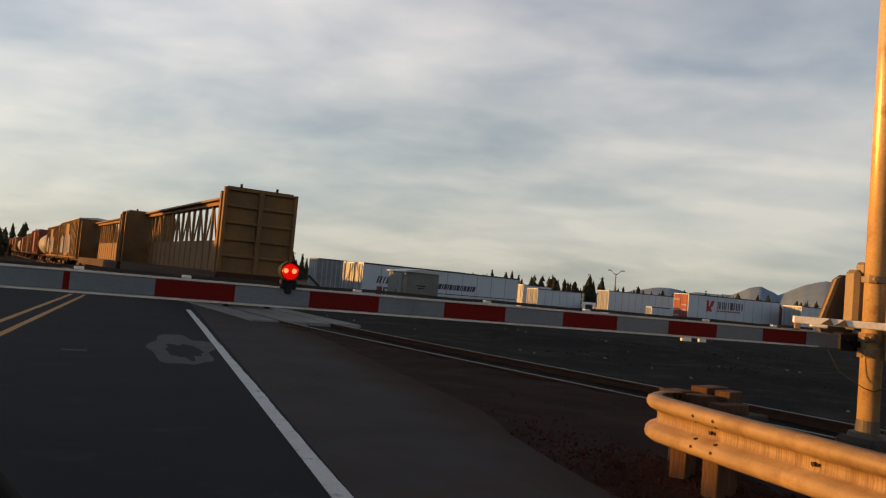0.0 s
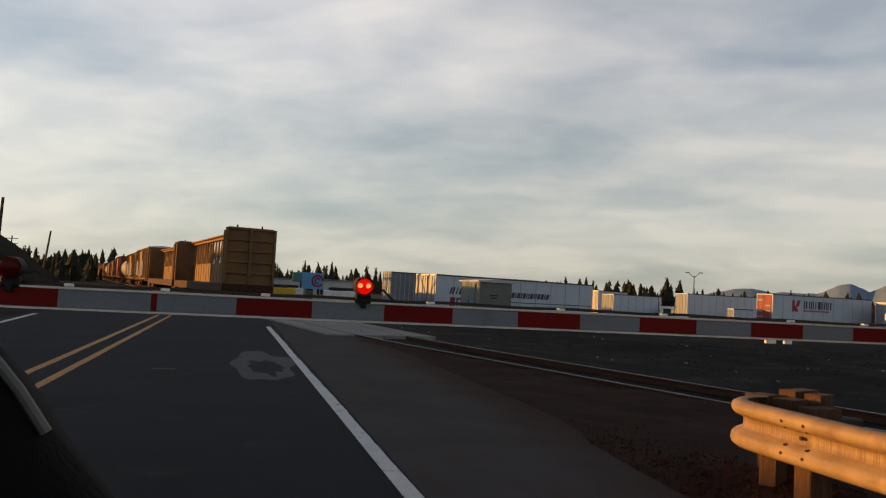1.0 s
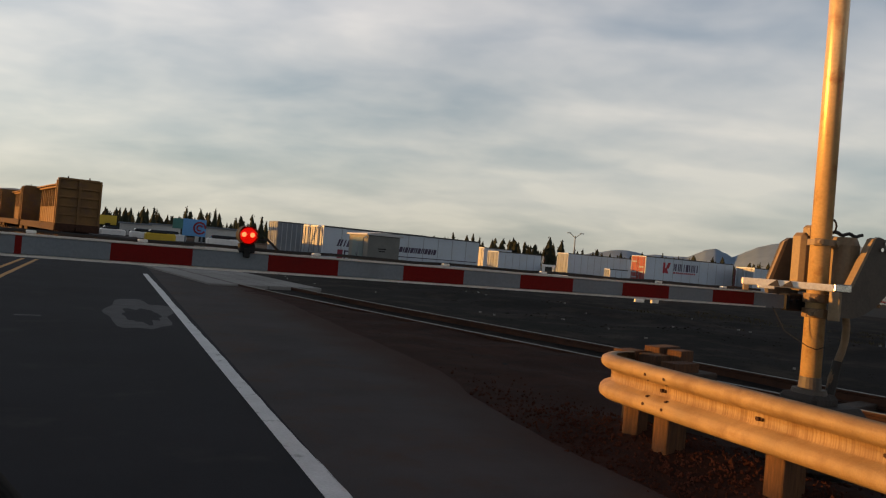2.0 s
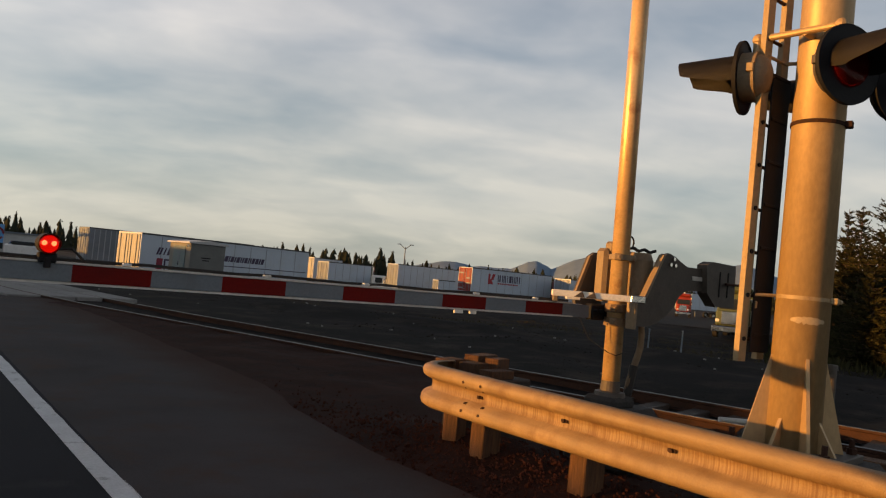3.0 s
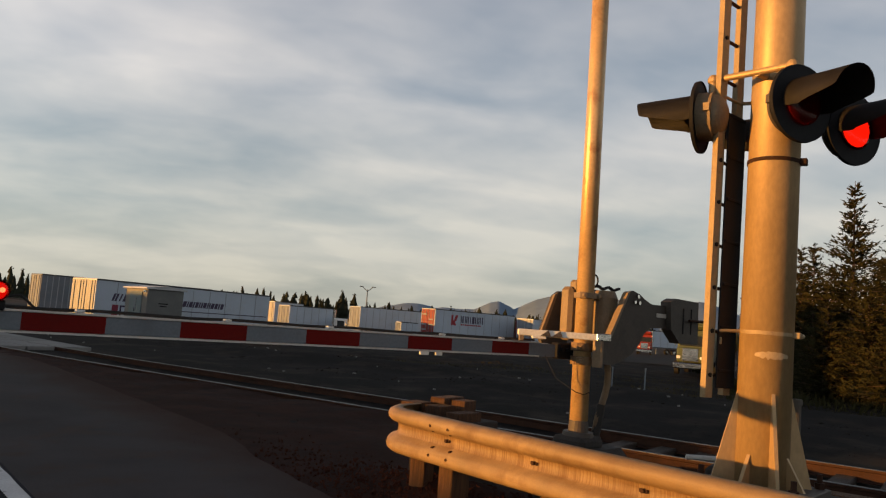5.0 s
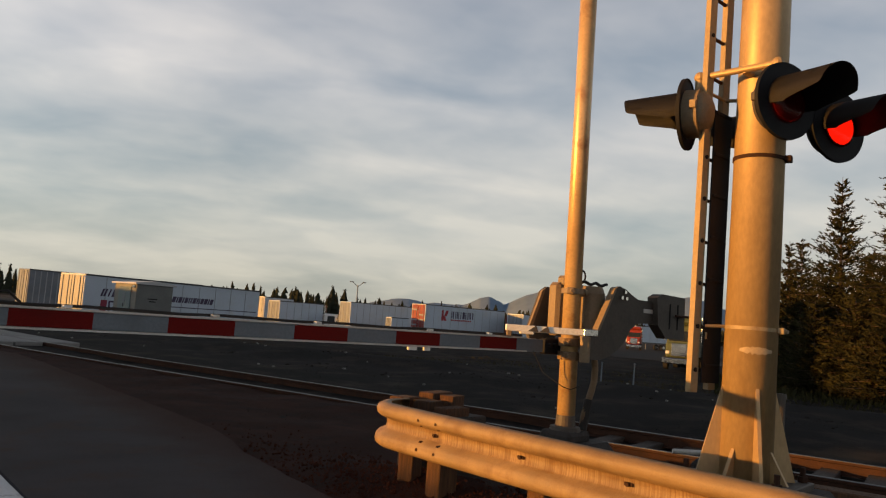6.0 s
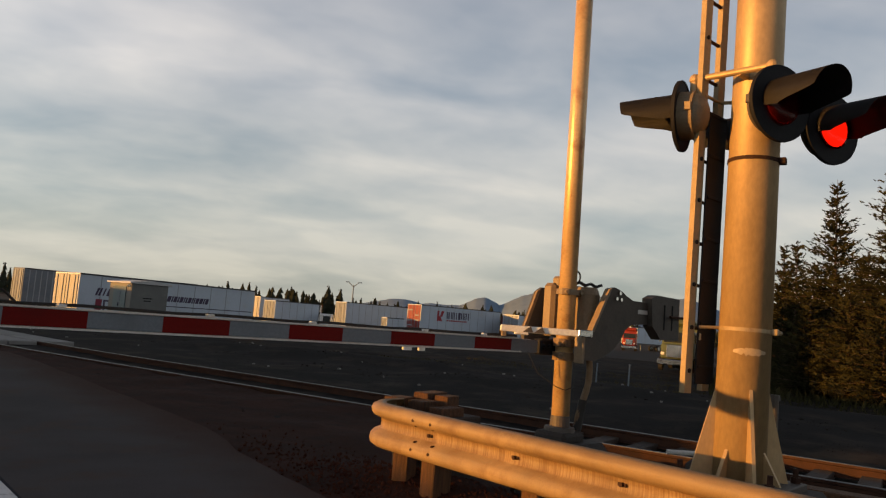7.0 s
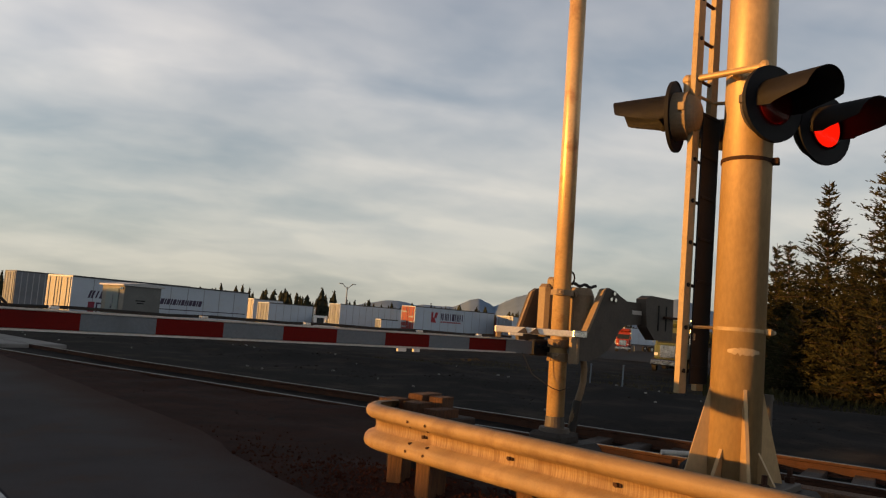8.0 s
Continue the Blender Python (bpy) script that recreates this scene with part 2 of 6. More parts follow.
EDGE = mat("pale_trim", (0.60, 0.58, 0.54), 0.5, 0.1, 0.08, 4, 50, 0.1)
WHITEBAR = mat("white_enamel", (0.80, 0.79, 0.75), 0.35, 0, 0.05, 4, 60, 0.05, dirt=(0.5, 0.42, 0.3), dirt_amount=0.15)
LENS = red_glass("red_lens")
LIT = glow("lit_filament", (1.0, 0.10, 0.04), 1.9)
LITS = glow("lit_small_lens", (1.0, 0.05, 0.02), 1.1)
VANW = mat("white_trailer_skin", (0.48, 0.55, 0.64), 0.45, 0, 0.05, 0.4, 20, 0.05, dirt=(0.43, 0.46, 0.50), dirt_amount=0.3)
VANG = mat("grey_trailer_skin", (0.135, 0.165, 0.205), 0.6, 0.0, 0.15, 0.6, 20, 0.1, dirt=(0.17, 0.19, 0.21))
VAND = mat("trailer_doors", (0.205, 0.245, 0.30), 0.5, 0, 0.12, 1.0, 20, 0.05, dirt=(0.19, 0.19, 0.19), dirt_amount=0.35)
TRUCKW = mat("white_truck_paint", (0.72, 0.72, 0.72), 0.3, 0, 0.05, 1, 20, 0.02)
TRUCKR = mat("red_truck_paint", (0.28, 0.035, 0.015), 0.35, 0, 0.12, 1, 20, 0.02)
TRUCKY = mat("green_gold_truck_paint", (0.085, 0.105, 0.045), 0.35, 0, 0.12, 1, 20, 0.02)
NAVY = mat("navy_decal", (0.045, 0.03, 0.075), 0.5, 0, 0.1, 2, 20, 0.02)
MAROON = mat("maroon_decal", (0.22, 0.012, 0.04), 0.5, 0, 0.1, 2, 20, 0.02)
GLASSD = mat("dark_glass", (0.02, 0.025, 0.03), 0.08, 0, 0.1, 2, 20, 0.0)
CHROME = mat("chrome", (0.75, 0.74, 0.72), 0.18, 1.0, 0.08, 3, 30, 0.05)
TRAINY = mat("yellow_car_paint", (0.20, 0.095, 0.024), 0.75, 0, 0.25, 0.8, 12, 0.2, dirt=(0.11, 0.050, 0.018), dirt_amount=0.5)
TRAINB = mat("brown_car_paint", (0.175, 0.090, 0.026), 0.75, 0, 0.3, 0.7, 12, 0.2, dirt=(0.10, 0.055, 0.035), dirt_amount=0.5)
TRAINR = mat("oxide_red_paint", (0.19, 0.04, 0.028), 0.75, 0, 0.3, 0.7, 12, 0.2, dirt=(0.08, 0.03, 0.025), dirt_amount=0.5)
TRAINU = mat("blue_graffiti_paint", (0.07, 0.10, 0.22), 0.7, 0, 0.4, 1.1, 8, 0.1, dirt=(0.13, 0.11, 0.11), dirt_amount=0.5)
TRAING = mat("grey_tank_paint", (0.17, 0.165, 0.16), 0.6, 0, 0.2, 0.7, 12, 0.1, dirt=(0.2, 0.17, 0.15))
ROOFG = mat("car_roof_metal", (0.46, 0.46, 0.47), 0.45, 0.5, 0.1, 1, 15, 0.1)
BUNG = mat("bungalow_aluminium", (0.145, 0.15, 0.147), 0.5, 0.3, 0.08, 1, 30, 0.05, dirt=(0.165, 0.168, 0.16), dirt_amount=0.3)
HUTDOOR = mat("pale_green_door_paint", (0.10, 0.155, 0.175), 0.5, 0, 0.08, 1, 30, 0.05, dirt=(0.17, 0.2, 0.19), dirt_amount=0.3)
BARK = mat("bark", (0.075, 0.05, 0.034), 0.95, 0, 0.3, 5, 30, 0.8)
NEEDLE = mat("needles", (0.026, 0.029, 0.012), 0.9, 0, 0.45, 0.7, 8, 0.0, tint=(0.052, 0.048, 0.018), spec=0.1)
FARTREE = mat("far_conifers", (0.030, 0.034, 0.022), 0.95, 0, 0.4, 0.05, 0.6, 0.0, spec=0.1)
GRASS = mat("dry_grass", (0.070, 0.058, 0.032), 0.95, 0, 0.35, 2, 15, 0.0, rnd=0.2, spec=0.1)
# distance haze is mixed into the base colour, bluer to offset the orange sun
HILL = mat("haze_tinted_hills", (0.22, 0.30, 0.40), 1.0, 0, 0.06, 0.004, 0.02, 0.0, spec=0.0)
BLUESIGN = mat("blue_sign", (0.10, 0.30, 0.62), 0.5, 0, 0.06, 0.5, 8, 0.0)
TEALSIGN = mat("teal_sign", (0.04, 0.17, 0.16), 0.5, 0, 0.06, 0.5, 8, 0.0)
YELSIGN = mat("yellow_sign", (0.55, 0.38, 0.02), 0.5, 0, 0.1, 0.5, 8, 0.0)
SIGNR = mat("sign_red", (0.34, 0.016, 0.03), 0.5, 0, 0.06, 0.5, 8, 0.0)
WALLP = mat("pale_building_wall", (0.42, 0.43, 0.43), 0.8, 0, 0.1, 0.2, 5, 0.1)
OLDSTEEL = mat("weathered_clamp_steel", (0.20, 0.13, 0.07), 0.6, 0.1, 0.25, 5, 45, 0.3, dirt=(0.10, 0.055, 0.03), dirt_amount=0.5)
CLOD = mat("clod_earth", (0.026, 0.022, 0.019), 0.97, 0, 0.4, 0.6, 12, 0.4, dirt=(0.06, 0.05, 0.04), dirt_amount=0.3, spec=0.05)
SEAM = mat("riveted_seam", (0.30, 0.33, 0.37), 0.55, 0.1, 0.12, 1, 20, 0.05)
DARKRAIL = mat("dark_rail_metal", (0.06, 0.062, 0.068), 0.6, 0.2, 0.15, 1, 20, 0.05)
DASH = mat("dashboard_plastic", (0.005, 0.005, 0.0055), 0.85, 0, 0.2, 6, 120, 0.3, spec=0.08)
CABLE = mat("black_cable", (0.02, 0.018, 0.017), 0.7, 0, 0.2, 10, 60, 0.2)
STONE = mat("pale_litter", (0.22, 0.21, 0.20), 0.8, 0, 0.2, 5, 40, 0.2)
REDDOOR = mat("red_trailer_doors", (0.20, 0.010, 0.010), 0.5, 0, 0.12, 1.0, 20, 0.05, dirt=(0.12, 0.01, 0.01), dirt_amount=0.3)
MAROONT = mat("maroon_truck_paint", (0.10, 0.012, 0.016), 0.35, 0, 0.12, 1, 20, 0.02)
# silver case paint, its base taken down to the orange of the light
CASEM = mat("sun_tinted_weathered_paint", (0.24, 0.175, 0.105), 0.6, 0, 0.15, 3, 45, 0.15, dirt=(0.15, 0.105, 0.06), dirt_amount=0.4)
HOT = glow("hot_diodes", (1.0, 0.62, 0.40), 12.0)
OLDWOOD = mat("old_tie_wood", (0.11, 0.05, 0.021), 0.9, 0, 0.4, 6, 35, 1.0, stretch=(14, 14, 1.2), dirt=(0.03, 0.016, 0.010), dirt_amount=0.75, rnd=0.3)
SHADE_BANK = mat("shade_bank_soil", (0.04, 0.037, 0.026), 0.97, 0, 0.3, 0.4, 6, 0.6, spec=0.05)
SCRAPED = mat("scraped_paint", (0.41, 0.305, 0.175), 0.55, 0, 0.15, 8, 60, 0.1)
CINDERS = mat("cinder_lumps", (0.055, 0.021, 0.014), 0.95, 0, 0.45, 4, 40, 0.6, spec=0.05)
TRIM = mat("dash_trim", (0.10, 0.10, 0.097), 0.5, 0, 0.1, 5, 60, 0.0)

# ---- mesh helpers ----
ORIGIN = {}


def thing(name, at, label, category, group="", kind=""):
    """An empty at a thing's base; its parts are given in world coordinates."""
    ob = new(name)
    ob.empty_display_size = 0.2
    ob.location = at
    ORIGIN[ob] = Vector(at)
    return tagged(ob, label, category, group, kind)


def part(name, bm, material, parent=None, label="", at=None, smooth=False, two=None):
    """Links a bmesh as one mesh object under a thing or a part."""
    base = ORIGIN.get(parent, Vector((0, 0, 0)))
    at = base if at is None else Vector(at)
    bmesh.ops.translate(bm, verts=bm.verts, vec=-at)
    me = bpy.data.meshes.new(name)
    bm.normal_update()
    bm.to_mesh(me)
    bm.free()
    me.materials.append(material)
    for extra in two or ():
        me.materials.append(extra)
    if smooth:
        for p in me.polygons:
            p.use_smooth = True
    ob = new(name, me)
    ob.parent = parent
    ob.location = at - base
    ORIGIN[ob] = at
    if label:
        tagged(ob, label)
    return ob


def setting(name, bm, material, label, category, kind="structure", smooth=False):
    ob = part(name, bm, material, None, "", (0, 0, 0), smooth)
    return tagged(ob, label, category, "", kind)


def box(bm, c, s, rz=0.0, bevel=0.0, m=None):
    """A box with its centre and its sizes, turned about z, with worn edges."""
    t = Matrix.Translation(c) @ Matrix.Rotation(radians(rz), 4, "Z") @ (m or Matrix.Identity(4))
    r = bmesh.ops.create_cube(bm, size=1.0, matrix=t @ Matrix.Diagonal((*s, 1)))
    if bevel:
        es = {e for v in r["verts"] for e in v.link_edges}
        bmesh.ops.bevel(bm, geom=list(es), offset=bevel, segments=1, affect="EDGES")
    return bm


def rod(bm, a, b, r0, r1=None, n=12, cap=True):
    a, b = Vector(a), Vector(b)
    d = b - a
    t = Matrix.Translation((a + b) / 2) @ d.to_track_quat("Z", "Y").to_matrix().to_4x4()
    bmesh.ops.create_cone(bm, cap_ends=cap, segments=n, radius1=r0, radius2=r0 if r1 is None else r1, depth=d.length, matrix=t)
    return bm


def tube(bm, pts, r, n=8):
    """One bent pipe through the points."""
    pts = [Vector(p) for p in pts]
    rings = []
    ref = Vector((0.31, 0.17, 0.93)).normalized()
    for i, p in enumerate(pts):
        d = (pts[min(i + 1, len(pts) - 1)] - pts[max(i - 1, 0)]).normalized()
        x = d.cross(ref).normalized()
        y = d.cross(x)
        rings.append([bm.verts.new(p + x * r * math.cos(6.2832 * k / n) + y * r * math.sin(6.2832 * k / n)) for k in range(n)])
    for a, b in zip(rings, rings[1:]):
        for k in range(n):
            bm.faces.new((a[k], a[(k + 1) % n], b[(k + 1) % n], b[k]))
    bm.faces.new(rings[0][::-1])
    bm.faces.new(rings[-1])
    bmesh.ops.recalc_face_normals(bm, faces=bm.faces)
    return bm


def ball(bm, c, r, s=(1, 1, 1), u=12, v=8):
    bmesh.ops.create_uvsphere(bm, u_segments=u, v_segments=v, radius=r, matrix=Matrix.Translation(c) @ Matrix.Diagonal((*s, 1)))
    return bm


def prism(bm, poly, origin, ax, ay, thick):
    """A flat outline given in two axes, drawn out along their normal, centred on its plane."""
    o, ax, ay = Vector(origin), Vector(ax), Vector(ay)
    n = ax.cross(ay).normalized() * (thick / 2)
    va = [bm.verts.new(o + ax * p[0] + ay * p[1] - n) for p in poly]
    vb = [bm.verts.new(o + ax * p[0] + ay * p[1] + n) for p in poly]
    bm.faces.new(va[::-1])
    bm.faces.new(vb)
    k = len(poly)
    for i in range(k):
        bm.faces.new((va[i], va[(i + 1) % k], vb[(i + 1) % k], vb[i]))
    bmesh.ops.recalc_face_normals(bm, faces=bm.faces)
    return bm


def sweep(bm, path, profile, closed=True):
    """A profile of (outward, up) drawn along a level path; outward lies to the right of the way."""
    path = [Vector(p) for p in path]
    rows = []
    for i, p in enumerate(path):
        d = (path[min(i + 1, len(path) - 1)] - path[max(i - 1, 0)]).normalized()
        side = Vector((d.y, -d.x, 0)).normalized()
        rows.append([bm.verts.new(p + side * q[0] + Vector((0, 0, q[1]))) for q in profile])
    k = len(profile)
    for a, b in zip(rows, rows[1:]):
        for j in range(k if closed else k - 1):
            bm.faces.new((a[j], a[(j + 1) % k], b[(j + 1) % k], b[j]))
    if closed:
        bm.faces.new(rows[0])
        bm.faces.new(rows[-1][::-1])
    bmesh.ops.recalc_face_normals(bm, faces=bm.faces)
    return bm


def B():
    return bmesh.new()


# ---- the plan ----
FOG_X, YEL_X, EDGE_X = 1.27, -2.215, 3.70


def track_x(y):
    """The track's centre line: straight over the near ground, easing towards the road's heading past the crossing."""
    if y < 17:
        return 5.378 - 0.286 * (y - 17)
    if y < 24:
        u = y - 17
        return 5.378 - 0.286 * u + 0.136 * u * u / 14
    if y < 30:
        u = y - 24
        return 3.852 - 0.150 * u - 0.040 * u * u / 12
    return 2.832 - 0.190 * (y - 30)


def track_side(x, y):
    return (x - track_x(y)) * 0.962


def smooth01(a, b, v):
    t = min(1, max(0, (v - a) / (b - a)))
    return t * t * (3 - 2 * t)


def ground_z(x, y):
    s = track_side(x, y)
    z = -0.05
    low = smooth01(3.0, 26.0, s) * smooth01(4.0, 16.0, x)
    z -= 1.0 * low
    if s > 2.4 and x > 5:
        z += 0.16 * noise.noise(Vector((x * 0.35, y * 0.35, 0))) * smooth01(2.4, 6, s)
        z += 0.35 * math.exp(-((s - 9.0) / 2.6) ** 2) * (0.6 + 0.6 * noise.noise(Vector((y * 0.12, 3, x * 0.03))))
    if -1.9 < s < 2.6 and y < 19:
        z += -0.03 - 0.067 * smooth01(9.0, 5.5, y) * (1 if s < 1.4 else 0.6)
    return z


def build_ground():
    near = list(np.arange(-12, 46, 0.6))
    xs = [-4200, -2500, -1400, -800, -450, -250, -140, -80, -45, -24] + near + [50, 56, 64, 74, 86, 100, 120, 150, 200, 300, 450, 700, 1100, 1900, 3000, 4200]
    ys = [-4200, -2000, -900, -400, -180, -80, -40, -20] + near + [50, 56, 64, 74, 86, 100, 120, 150, 200, 300, 450, 700, 1100, 1900, 3000, 4200]
    verts = [(x, y, ground_z(x, y)) for y in ys for x in xs]
    w = len(xs)
    faces = [(j * w + i, j * w + i + 1, (j + 1) * w + i + 1, (j + 1) * w + i) for j in range(len(ys) - 1) for i in range(w - 1)]
    me = bpy.data.meshes.new("ground")
    me.from_pydata(verts, [], faces)
    me.materials.append(DIRT)
    for p in me.polygons:
        p.use_smooth = True
    tagged(new("ground", me), "dark bare dirt with scattered dry grass beside the railway", "ground", "", "structure")


build_ground()


def slab(name, x0, x1, y0, y1, z0, z1, material, label, category, wobble=0.0, step=0.5, slope=0.0, taper=0.0):
    """A level sheet along the road with real thickness; its right edge may wander."""
    bm = B()
    n = max(1, int((y1 - y0) / step))
    lt, rt, lb, rb = [], [], [], []
    for i in range(n + 1):
        y = y0 + (y1 - y0) * i / n
        e = x1 + wobble * noise.noise(Vector((y * 0.9, x1, 0))) + 0.4 * wobble * noise.noise(Vector((y * 4, x1, 5)))
        if taper:
            e -= taper * smooth01(8.8, 5.4, y)
        for row, x, z in ((lt, x0, z1), (rt, e, z1), (lb, x0, z0), (rb, e + 0.03, z0)):
            row.append(bm.verts.new((x + slope * y, y, z)))
    for i in range(n):
        bm.faces.new((lt[i], rt[i], rt[i + 1], lt[i + 1]))
        bm.faces.new((rt[i], rb[i], rb[i + 1], rt[i + 1]))
        bm.faces.new((lt[i + 1], lb[i + 1], lb[i], lt[i]))
    return setting(name, bm, material, label, category)


slab("road", -6.4, 1.32, -60, 420, -0.2, 0.0, ASPHALT, "dark worn asphalt road leading over the railway crossing", "road", 0.0, 4)
slab("road_shoulder", 1.32, EDGE_X, -60, 420, -0.2, -0.002, SHOULDER, "dusty worn asphalt shoulder beside the road", "road", 0.07, 0.2, 0.0, 0.45)
slab("lane_line_white", FOG_X - 0.06, FOG_X + 0.06, -20, 24.7, -0.002, 0.005, PAINT_W, "worn white edge line painted on the asphalt", "road marking", 0.018, 0.12, -0.0078)
for k, x in enumerate((YEL_X - 0.42, YEL_X)):
    slab("lane_line_yellow_%d" % (k + 1), x - 0.046, x + 0.046, -20, 29.6, -0.002, 0.005, PAINT_Y, "yellow centre line painted on the asphalt", "road marking", 0.012, 0.2)


def build_blotch():
    """A ring of pale patching left on the lane."""
    bm = B()
    ring = []
    for i in range(40):
        a = 2 * math.pi * i / 40
        k = 1 + 0.45 * noise.noise(Vector((math.cos(a) * 1.6, math.sin(a) * 1.6, 2)))
        q = 1 + 0.6 * noise.noise(Vector((math.cos(a) * 2.2, math.sin(a) * 2.2, 7)))
        ring.append((bm.verts.new((0.55 + 0.52 * k * math.cos(a), 13.3 + 2.1 * k * math.sin(a), 0.004)),
                     bm.verts.new((0.57 + 0.26 * q * math.cos(a), 12.9 + 1.0 * q * math.sin(a), 0.004))))
    for a, b in zip(ring, ring[1:] + ring[:1]):
        bm.faces.new((a[0], b[0], b[1], a[1]))
    setting("road_patch", bm, PATCH, "pale ring of patching on dark asphalt", "road marking")
    bm = B()
    box(bm, (-0.97, 12.28, 0.003), (0.34, 0.12, 0.004), 3)
    setting("road_mark", bm, PATCH, "short faded pale mark on the asphalt", "road marking")
    bm = B()
    box(bm, (-5.9, 24.0, 0.003), (0.14, 6.0, 0.004), 4)
    setting("lane_line_left", bm, PAINT_W, "white edge line on the far side of the road", "road marking")


build_blotch()


def mound(x, y):
    """Cinder heaped round the guardrail's posts."""
    return 0.15 * math.exp(-((x - 4.15) / 0.55) ** 2) * smooth01(6.6, 4.9, y)


def build_verge():
    """Red cinder laid between the asphalt and the track."""
    bm = B()
    cols = 28
    rows = []
    for j in range(0, 131):
        y = -6 + 0.2 * j
        x1 = track_x(y) - 0.85
        row = []
        for i in range(cols + 1):
            x = (EDGE_X - 0.85) + (x1 - EDGE_X + 0.85) * i / cols
            z = -0.028 + 0.05 * noise.noise(Vector((x * 1.1, y * 1.1, 1))) * smooth01(0, 1.2, x - EDGE_X) + 0.018 * noise.noise(Vector((x * 6, y * 6, 4)))
            z += mound(x, y)
            z += (0.042 - 0.112 * smooth01(9.0, 5.5, y)) * smooth01(1.1, 0.0, x1 - x)
            row.append(bm.verts.new((x, y, z)))
        rows.append(row)
    for a, b in zip(rows, rows[1:]):
        for i in range(cols):
            bm.faces.new((a[i], a[i + 1], b[i + 1], b[i]))
    setting("verge", bm, CINDER, "dark red cinder verge between road and track", "ground", smooth=True)
    # loose cinders and gravel over the verge and the track bed
    bm = B()
    rg = random.Random(4)
    for k in range(6500):
        y = rg.uniform(-1, 19)
        far = rg.random() < 0.45
        s = rg.uniform(1.1, 4.2) if far else rg.uniform(-2.7, 1.1)
        if not far and abs(abs(s) - 0.75) < 0.1:
            continue
        x = track_x(y) + s / 0.962
        if x < EDGE_X:
            continue
        r = rg.uniform(0.005, 0.011)
        z = ground_z(x, y) if s > -1.6 else -0.04
        t = Matrix.Translation((x, y, z + r * 0.4)) @ Euler((rg.uniform(0, 6), rg.uniform(0, 6), rg.uniform(0, 6))).to_matrix().to_4x4() @ Matrix.Diagonal((r, r * rg.uniform(0.6, 1.2), r * 0.7, 1))
        vs = [bm.verts.new(t @ Vector(p)) for p in ((1, 0, 0), (-1, 0, 0), (0, 1, 0), (0, -1, 0), (0, 0, 1), (0, 0, -1))]
        for a, b, c in ((0, 2, 4), (2, 1, 4), (1, 3, 4), (3, 0, 4), (2, 0, 5), (1, 2, 5), (3, 1, 5), (0, 3, 5)):
            bm.faces.new((vs[a], vs[b], vs[c]))
    setting("gravel", bm, BALLAST, "loose dark ballast stones along the track", "gravel", "stuff")


build_verge()


def build_cinders():
    """Rough red lumps of cinder heaped round the guardrail's end and posts."""
    rg = random.Random(21)
    bm = B()
    for k in range(3400):
        y = rg.gauss(4.3, 1.5)
        x = rg.gauss(3.75, 0.42)
        if x < 3.0 or x > 5.2 or y < -1 or y > 9:
            continue
        r = rg.uniform(0.005, 0.017) * (1.7 if rg.random() < 0.05 else 1)
        z = -0.025 + mound(x, y)
        t = Matrix.Translation((x, y, z + r * 0.3)) @ Euler((rg.uniform(0, 6), rg.uniform(0, 6), rg.uniform(0, 6))).to_matrix().to_4x4() @ Matrix.Diagonal((r, r * rg.uniform(0.6, 1.2), r * 0.8, 1))
        vs = [bm.verts.new(t @ Vector(p)) for p in ((1, 0, 0), (-1, 0, 0), (0, 1, 0), (0, -1, 0), (0, 0, 1), (0, 0, -1))]
        for a, b, c in ((0, 2, 4), (2, 1, 4), (1, 3, 4), (3, 0, 4), (2, 0, 5), (1, 2, 5), (3, 1, 5), (0, 3, 5)):
            bm.faces.new((vs[a], vs[b], vs[c]))
    setting("cinder_lumps", bm, CINDERS, "loose red cinder lumps round the guardrail posts", "gravel", "stuff")


build_cinders()

# ---- railway track ----
RAIL_Z = 0.05


